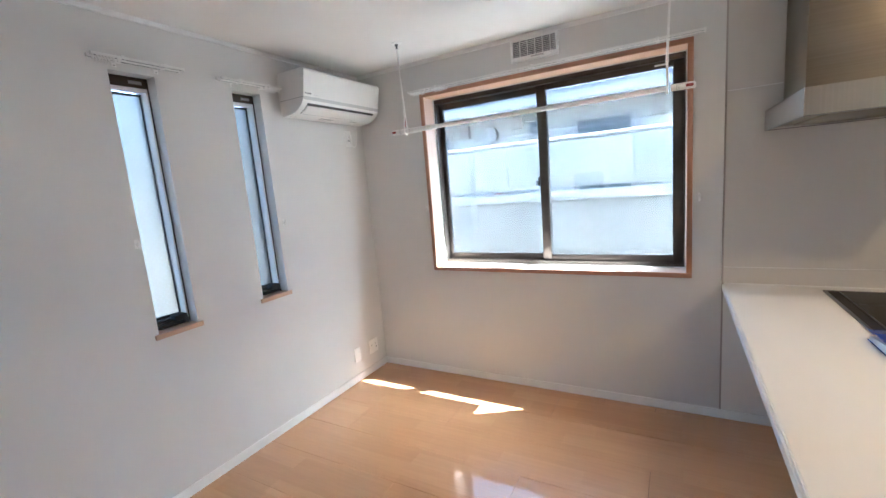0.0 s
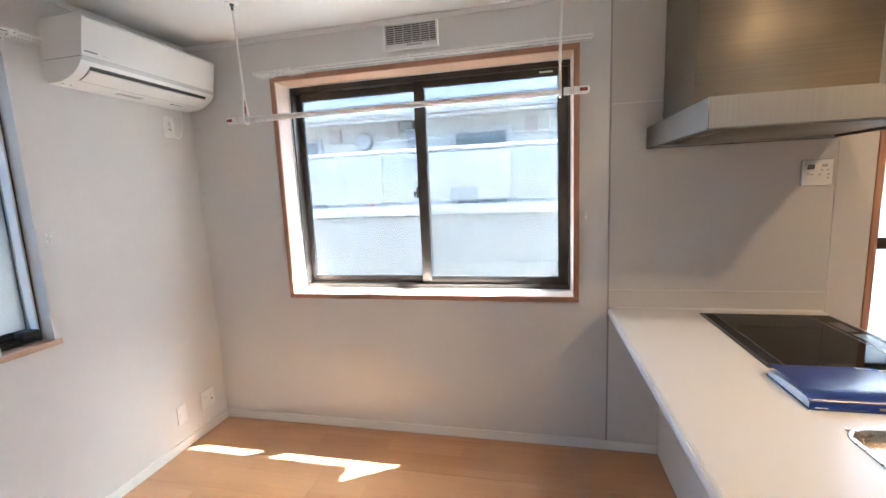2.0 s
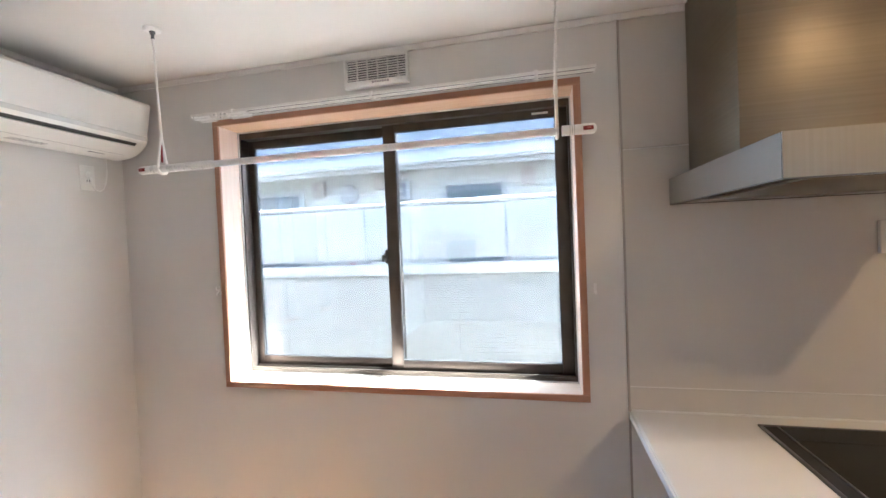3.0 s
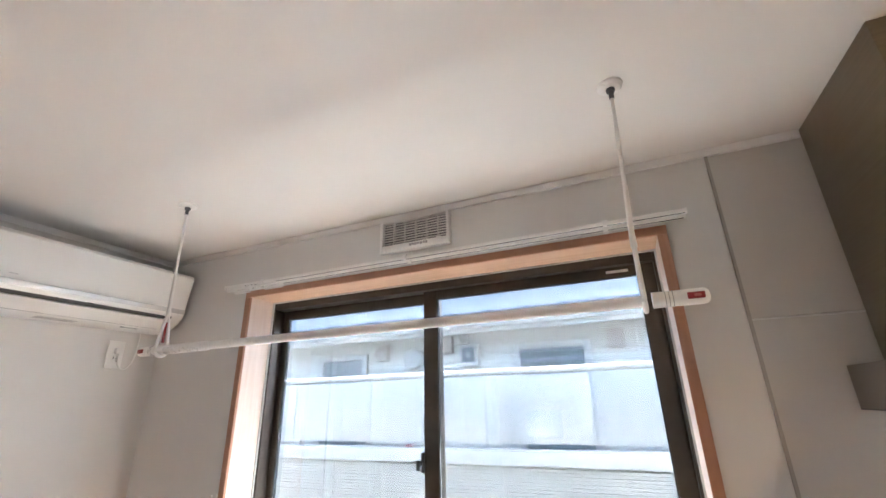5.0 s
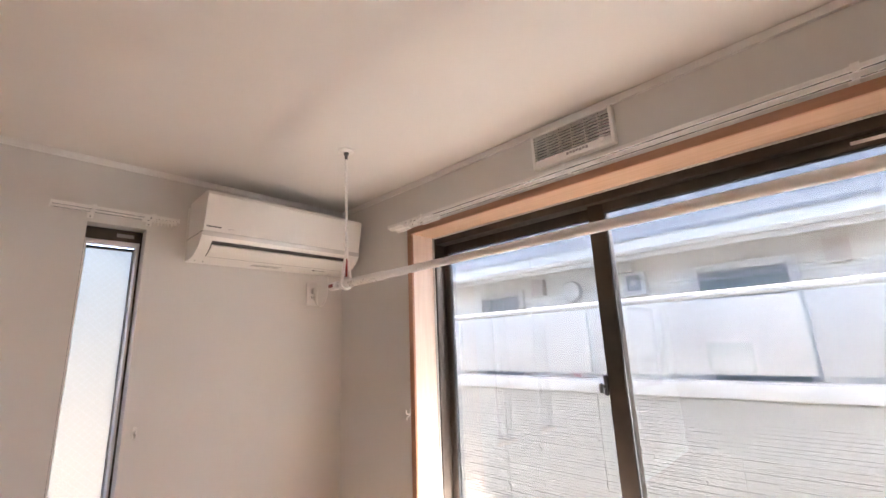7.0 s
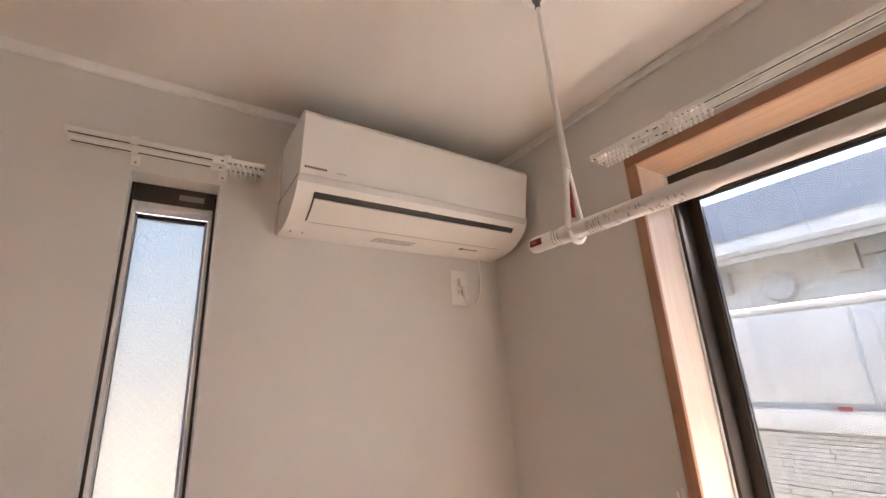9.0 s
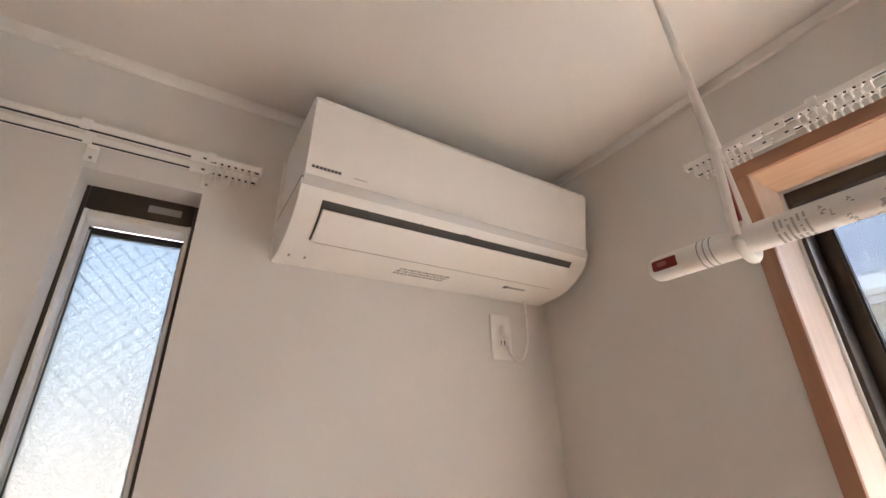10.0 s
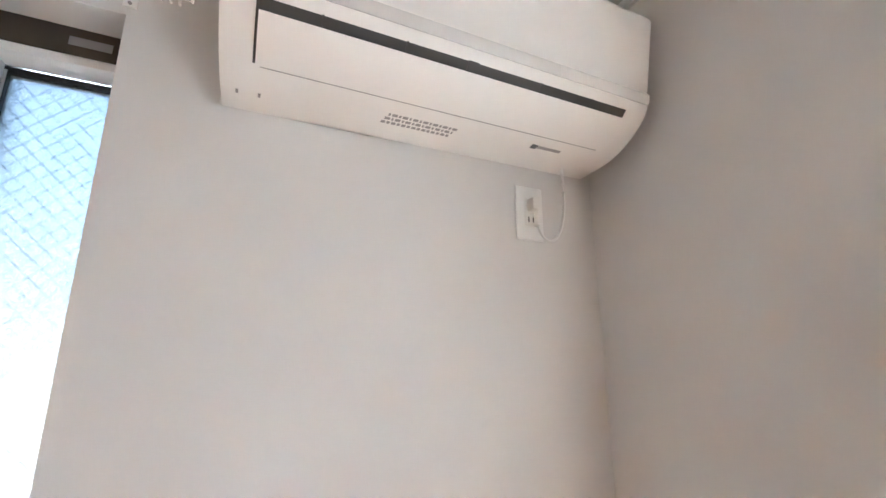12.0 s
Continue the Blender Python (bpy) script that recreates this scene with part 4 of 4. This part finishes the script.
tube(bm, [(tx, ty, tz + a) for a, r in prof], [r for a, r in prof], 28)
part("body", bm, CHROME, tap)
bm = bmesh.new()
prof = [(0.083, 0.0275), (0.100, 0.030), (0.114, 0.028), (0.122, 0.021), (0.126, 0.010)]
tube(bm, [(tx, ty, tz + a) for a, r in prof], [r for a, r in prof], 28)
part("cap", bm, CHROME, tap)
bm = bmesh.new()
tube(bm, [(tx + 0.01, ty, tz + 0.115), (tx + 0.06, ty - 0.01, tz + 0.128), (tx + 0.12, ty - 0.02, tz + 0.134)], [0.014, 0.011, 0.008], 14)
part("lever", bm, CHROME, tap)
bm = bmesh.new()
tube(bm, [(tx + 0.015, ty, tz + 0.045), (tx + 0.08, ty - 0.01, tz + 0.07), (tx + 0.15, ty - 0.02, tz + 0.075), (tx + 0.165, ty - 0.022, tz + 0.06)], [0.012, 0.012, 0.011, 0.011], 14)
part("spout", bm, CHROME, tap)
part("label_sticker", boxes([(tx - 0.0285, tx - 0.0265, ty - 0.018, ty + 0.012, tz + 0.035, tz + 0.052)]), PLASTIC, tap)

# ---- blue document binder ----
binder = thing("document_binder", (1.25, 5.3, CT), "blue soft-cover clear-pocket binder lying shut beside the hob", "binder")
BXA, BXB = 1.052, 1.362
sp = [(5.222, CT + 0.001), (5.218, CT + 0.010), (5.224, CT + 0.026), (5.238, CT + 0.036), (5.292, CT + 0.044), (5.382, CT + 0.047), (5.457, CT + 0.040)]
bm = bmesh.new()
prism(bm, sp + [(y + 0.0005, z - 0.0022) if i else (y + 0.003, z) for i, (y, z) in reversed(list(enumerate(sp)))], "x", BXA, BXB)
part("front_cover", bm, BLUE, binder, "glossy blue cover")
part("back_cover", boxes([(BXA, BXB, 5.225, 5.462, CT, CT + 0.0022)]), BLUE, binder)
pg = [(5.229, CT + 0.0027), (5.226, CT + 0.012), (5.232, CT + 0.025), (5.245, CT + 0.031), (5.312, CT + 0.030), (5.392, CT + 0.025), (5.452, CT + 0.018), (5.454, CT + 0.0027)]
bm = bmesh.new()
prism(bm, pg, "x", BXA + 0.003, BXB - 0.004)
part("page_block", bm, PAPER, binder, "stack of clear pockets")
part("spine_print", boxes([(BXA + 0.012, BXA + 0.045, 5.217, 5.218, CT + 0.009, CT + 0.011), (BXA + 0.012, BXA + 0.045, 5.228, 5.23, CT + 0.0305, CT + 0.0315)]), PLASTIC, binder)
part("spine_label", boxes([(BXA + 0.17, BXA + 0.225, 5.218, 5.219, CT + 0.012, CT + 0.019)]), INKGREY, binder)

# ---- kitchen remote on the wall ----
rc = thing("water_heater_remote", (1.59, YW, 1.48), "white wall remote control with small dark display", "control panel")
part("casing", boxes([(1.527, 1.652, YW - 0.022, YW - 0.004, 1.484, 1.604)], 0.004), PLASTIC, rc)
part("display", boxes([(1.545, 1.575, YW - 0.0228, YW - 0.0219, 1.560, 1.582)]), INK, rc)
part("speaker_slots", boxes([(1.605 + 0.006 * i, 1.609 + 0.006 * i, YW - 0.0228, YW - 0.0219, 1.570, 1.584) for i in range(4)]), INKGREY, rc)
for x, z in ((1.60, 1.553), (1.625, 1.553), (1.592, 1.532), (1.628, 1.532), (1.545, 1.536), (1.56, 1.533), (1.628, 1.515)):
    part("button", boxes([(x, x + 0.009, YW - 0.0235, YW - 0.0215, z, z + 0.005)]), INKGREY, rc)

# ---- ceiling lamp of the kitchen ----
GLOW = mat("warm_lamp", (1, 0.7, 0.4))
glow = GLOW.node_tree.nodes["Principled BSDF"]
glow.inputs["Emission Color"].default_value, glow.inputs["Emission Strength"].default_value = (1, 0.62, 0.32, 1), 3
for lx, ly, power in LAMPS:
    dlamp = thing("downlight", (lx, ly, ZC), "small round ceiling downlight with warm bulb", "ceiling light", "kitchen downlights")
    bm = bmesh.new()
    tube(bm, [(lx + 0.055 * math.cos(k * math.tau / 24), ly + 0.055 * math.sin(k * math.tau / 24), ZC - 0.004) for k in range(24)], 0.006, 8, closed=True)
    part("rim", bm, PLASTIC, dlamp)
    bm = bmesh.new()
    rod(bm, (lx, ly, ZC - 0.002), (lx, ly, ZC), 0.048, seg=24)
    part("lens", bm, GLOW, dlamp, "glowing warm lens")

# ---- neighbouring house ----
NB = 8.35
house = thing("neighbour_house", (-1, 10, -2.9), "cream-sided two-storey house with grey tiled roof and balcony", "house")
WY = 9.20
part("wall", boxes([(-9, 7, WY, WY + 0.2, -2.9, 2.51), (-9, -8.8, WY + 0.2, 15, -2.9, 2.48), (6.8, 7, WY + 0.2, 15, -2.9, 2.48), (-9, 7, 15, 15.2, -2.9, 2.48)]), EXTWHITE, house)
bm = bmesh.new()
rnd = random.Random(7)
z = 1.02
while z < 2.46:
    x = -6.0
    while x < 3.5:
        w = rnd.uniform(0.25, 0.75)
        box(bm, x, x + w - 0.004, WY - rnd.uniform(0.006, 0.013), WY - 0.0005, z, z + 0.027)
        x += w
    z += 0.032
part("wall_siding", bm, SIDINGLIT, house, "cream ribbed siding, paled in place of bounced light", smooth=False, kind="stuff")


def far_window(x0, x1, z0, z1):
    w = part("window", boxes([(x0, x0 + 0.07, WY - 0.05, WY - 0.013, z0, z1), (x1 - 0.07, x1, WY - 0.05, WY - 0.013, z0, z1), (x0 + 0.07, x1 - 0.07, WY - 0.05, WY - 0.013, z1 - 0.06, z1), (x0 + 0.07, x1 - 0.07, WY - 0.05, WY - 0.013, z0, z0 + 0.05)], 0.003), EXTWHITE, house, "pale framed window")
    part("pane", boxes([(x0 + 0.07, x1 - 0.07, WY - 0.028, WY - 0.014, z0 + 0.05, z1 - 0.06)]), DARKGLASS, w)


far_window(-3.23, -2.53, 1.05, 2.28)
far_window(-0.77, 0.0, 1.05, 2.275)
far_window(-5.6, -4.5, 1.05, 2.28)


def hood_vent(x, z):
    bm = bmesh.new()
    prism(bm, [(WY - 0.012, z - 0.09), (WY - 0.085, z - 0.09), (WY - 0.10, z - 0.06), (WY - 0.085, z + 0.09), (WY - 0.012, z + 0.09)], "x", x - 0.075, x + 0.075)
    part("vent_hood", bm, VENTGREY, house, "beige wall vent hood")


for x, z in ((-2.31, 2.28), (-1.50, 2.315), (0.235, 2.265)):
    hood_vent(x, z)
bm = bmesh.new()
prof = [(0.013, 0.115), (0.05, 0.115), (0.075, 0.10), (0.09, 0.06)]
tube(bm, [(-1.915, WY - a, 2.193) for a, r in prof], [r for a, r in prof], 32)
part("round_vent_cover", bm, EXTWHITE, house, "round white vent cover")
part("junction_box", boxes([(-1.40, -1.24, WY - 0.09, WY - 0.013, 2.312, 2.41)], 0.004), EXTWHITE, house)
mb = part("meter_box", boxes([(-1.335, -1.125, WY - 0.11, WY - 0.013, 2.08, 2.30)], 0.006), EXTWHITE, house, "white meter box")
part("meter_window", boxes([(-1.295, -1.165, WY - 0.114, WY - 0.1105, 2.12, 2.27)]), DARKGLASS, mb)
part("meter_dial", boxes([(-1.255, -1.205, WY - 0.117, WY - 0.1145, 2.17, 2.22)]), EXTWHITE, mb)
# balcony
bal = part("balcony", boxes([(-6.5, 3.6, NB + 0.02, NB + 0.16, -0.15, 1.262), (-6.5, 3.6, NB + 0.161, WY - 0.02, -0.15, 0.05)]), EXTWHITE, house, "white walled balcony")
part("coping", boxes([(-6.52, 3.62, NB - 0.02, NB + 0.18, 1.263, 1.362)], 0.006), EXTWHITE, bal)
part("panel_rail", boxes([(-6.5, 3.6, NB - 0.005, NB + 0.03, 1.363, 1.372)], 0.003), EXTWHITE, bal)
bm = bmesh.new()
rod(bm, (-6.5, NB + 0.02, 1.962), (3.6, NB + 0.02, 1.962), 0.026, seg=20)
part("handrail", bm, EXTWHITE, bal, "white round handrail")
for i in range(7):
    x0 = -1.385 + 1.420 * (i - 3)
    part("balcony_panel", boxes([(x0 + 0.005, x0 + 1.400, NB, NB + 0.006, 1.415, 1.925)], 0.001), PANELW, bal, "pale bluish balcony panel")
    part("post", boxes([(x0 + 0.03, x0 + 0.06, NB + 0.01, NB + 0.04, 1.364, 1.93)]), EXTWHITE, bal)
part("red_tag", boxes([(-1.56, -1.50, NB - 0.008, NB - 0.0055, 1.375, 1.402)]), RED, bal)
bm = bmesh.new()
z = -0.12
while z < 1.245:
    x = -4.6
    while x < 2.6:
        w = rnd.uniform(0.12, 0.5)
        nxt = -1.385 + 0.93 * math.ceil((x + 1.385 + 0.001) / 0.93)
        w = min(w, nxt - x)
        if w > 0.012:
            box(bm, x + 0.004 * (abs(x - nxt + 0.93) < 0.002), x + w - 0.0025, NB + 0.019 - rnd.uniform(0.004, 0.017), NB + 0.0195, z, z + 0.0215)
        x += w
    z += 0.024
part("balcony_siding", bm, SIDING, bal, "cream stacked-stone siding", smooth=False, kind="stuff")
# eaves and roof
part("soffit", boxes([(-9.3, 7.3, 8.87, WY - 0.001, 2.510, 2.530)]), EXTWHITE, house)
part("fascia", boxes([(-9.3, 7.3, 8.835, 8.869, 2.380, 2.550)], 0.01), EXTWHITE, house)
bm = bmesh.new()
prism(bm, [(8.75, 2.550), (8.755, 2.455), (8.78, 2.425), (8.825, 2.425), (8.834, 2.455), (8.834, 2.550)], "x", -9.3, 7.3)
part("gutter", bm, EXTWHITE, house, "white gutter")
SL = math.tan(radians(22))
bm = bmesh.new()
for i in range(36):
    ya = 8.74 + 0.11 * i
    prism(bm, [(ya, 2.545 + (ya - 8.74) * SL), (ya + 0.115, 2.545 + (ya + 0.11 - 8.74) * SL), (ya + 0.115, 2.570 + (ya + 0.11 - 8.74) * SL), (ya, 2.585 + (ya - 8.74) * SL)], "x", -9.3, 7.3)
part("roof", bm, ROOFT, house, "blue-grey slate roof", smooth=False)
prismb = bmesh.new()
for i in range(10):
    for j in range(22):
        x = -5 + 0.42 * j + 0.21 * (i % 2)
        ya = 8.98 + 0.5 * i
        if i < 2 and j % 2 == 0:
            box(prismb, x, x + 0.02, ya, ya + 0.02, 2.590 + (ya - 8.74) * SL, 2.650 + (ya - 8.74) * SL)
part("snow_guards", prismb, METAL, house, smooth=False)
ground = setting("ground", boxes([(-150, 150, -150, 150, -3.1, -2.9)]), GROUND, "grey concrete ground between the houses")
setting("own_house_wall", boxes([(-6, 6, YW + T, YW + T + 0.02, -2.9, -0.2), (-6, XL - T, YW + T, YW + T + 0.02, -0.2, 2.9), (XR + T, 6, YW + T, YW + T + 0.02, -0.2, 2.9)]), EXTWHITE, "white exterior wall of the own house")
# Unseen roof, its eave lengths cut to shape the sun patch on the floor.
setting("roof_with_sun_blockers", boxes([(XL - 0.5, XR + 0.5, YB - 0.5, YW + T, 2.66, 2.80), (-0.33, 0.758, YW + T, 6.811, 2.66, 2.80), (XL - 0.5, -0.33, YW + T, 7.01, 2.66, 2.80)]), EXTWHITE, "plain unseen roof over the room, eaves cut to shape the sun patch")

# ---- floorboards ----
board_meshes = {}
rows_y = [4.988 + 0.303 * k for k in range(-21, 5)]
for k, ya in enumerate(rows_y):
    yb = min(ya + 0.303, YW)
    ya2 = max(ya, YB)
    if yb - ya2 < 0.01:
        continue
    off = (-0.30 + 0.606 * ((k - 24) % 3))
    x = off - 1.818 * 3
    while x < XR:
        xa, xb = max(x, XL), min(x + 1.818, XR)
        if xb - xa > 0.01:
            key = (round(xb - xa, 4), round(yb - ya2, 4))
            if key not in board_meshes:
                bmb = bmesh.new()
                hx, hy, g, c = key[0] / 2, key[1] / 2, 0.0006, 0.0009
                v = [bmb.verts.new((sx * (hx - g - i), sy * (hy - g - i), zz)) for i, zz in ((0, -0.0125), (0, -c), (c, 0.0)) for sx, sy in ((-1, -1), (1, -1), (1, 1), (-1, 1))]
                for r in (0, 4):
                    for q in range(4):
                        bmb.faces.new((v[r + q], v[r + (q + 1) % 4], v[r + 4 + (q + 1) % 4], v[r + 4 + q]))
                bmb.faces.new(v[8:12])
                bmb.faces.new(v[3::-1])
                board_meshes[key] = finish("floorboard", bmb, FLOORWOOD)
            ob = new("floorboard", board_meshes[key])
            ob.location = ((xa + xb) / 2, (ya2 + yb) / 2, 0)
            ob.parent = floor
        x += 1.818
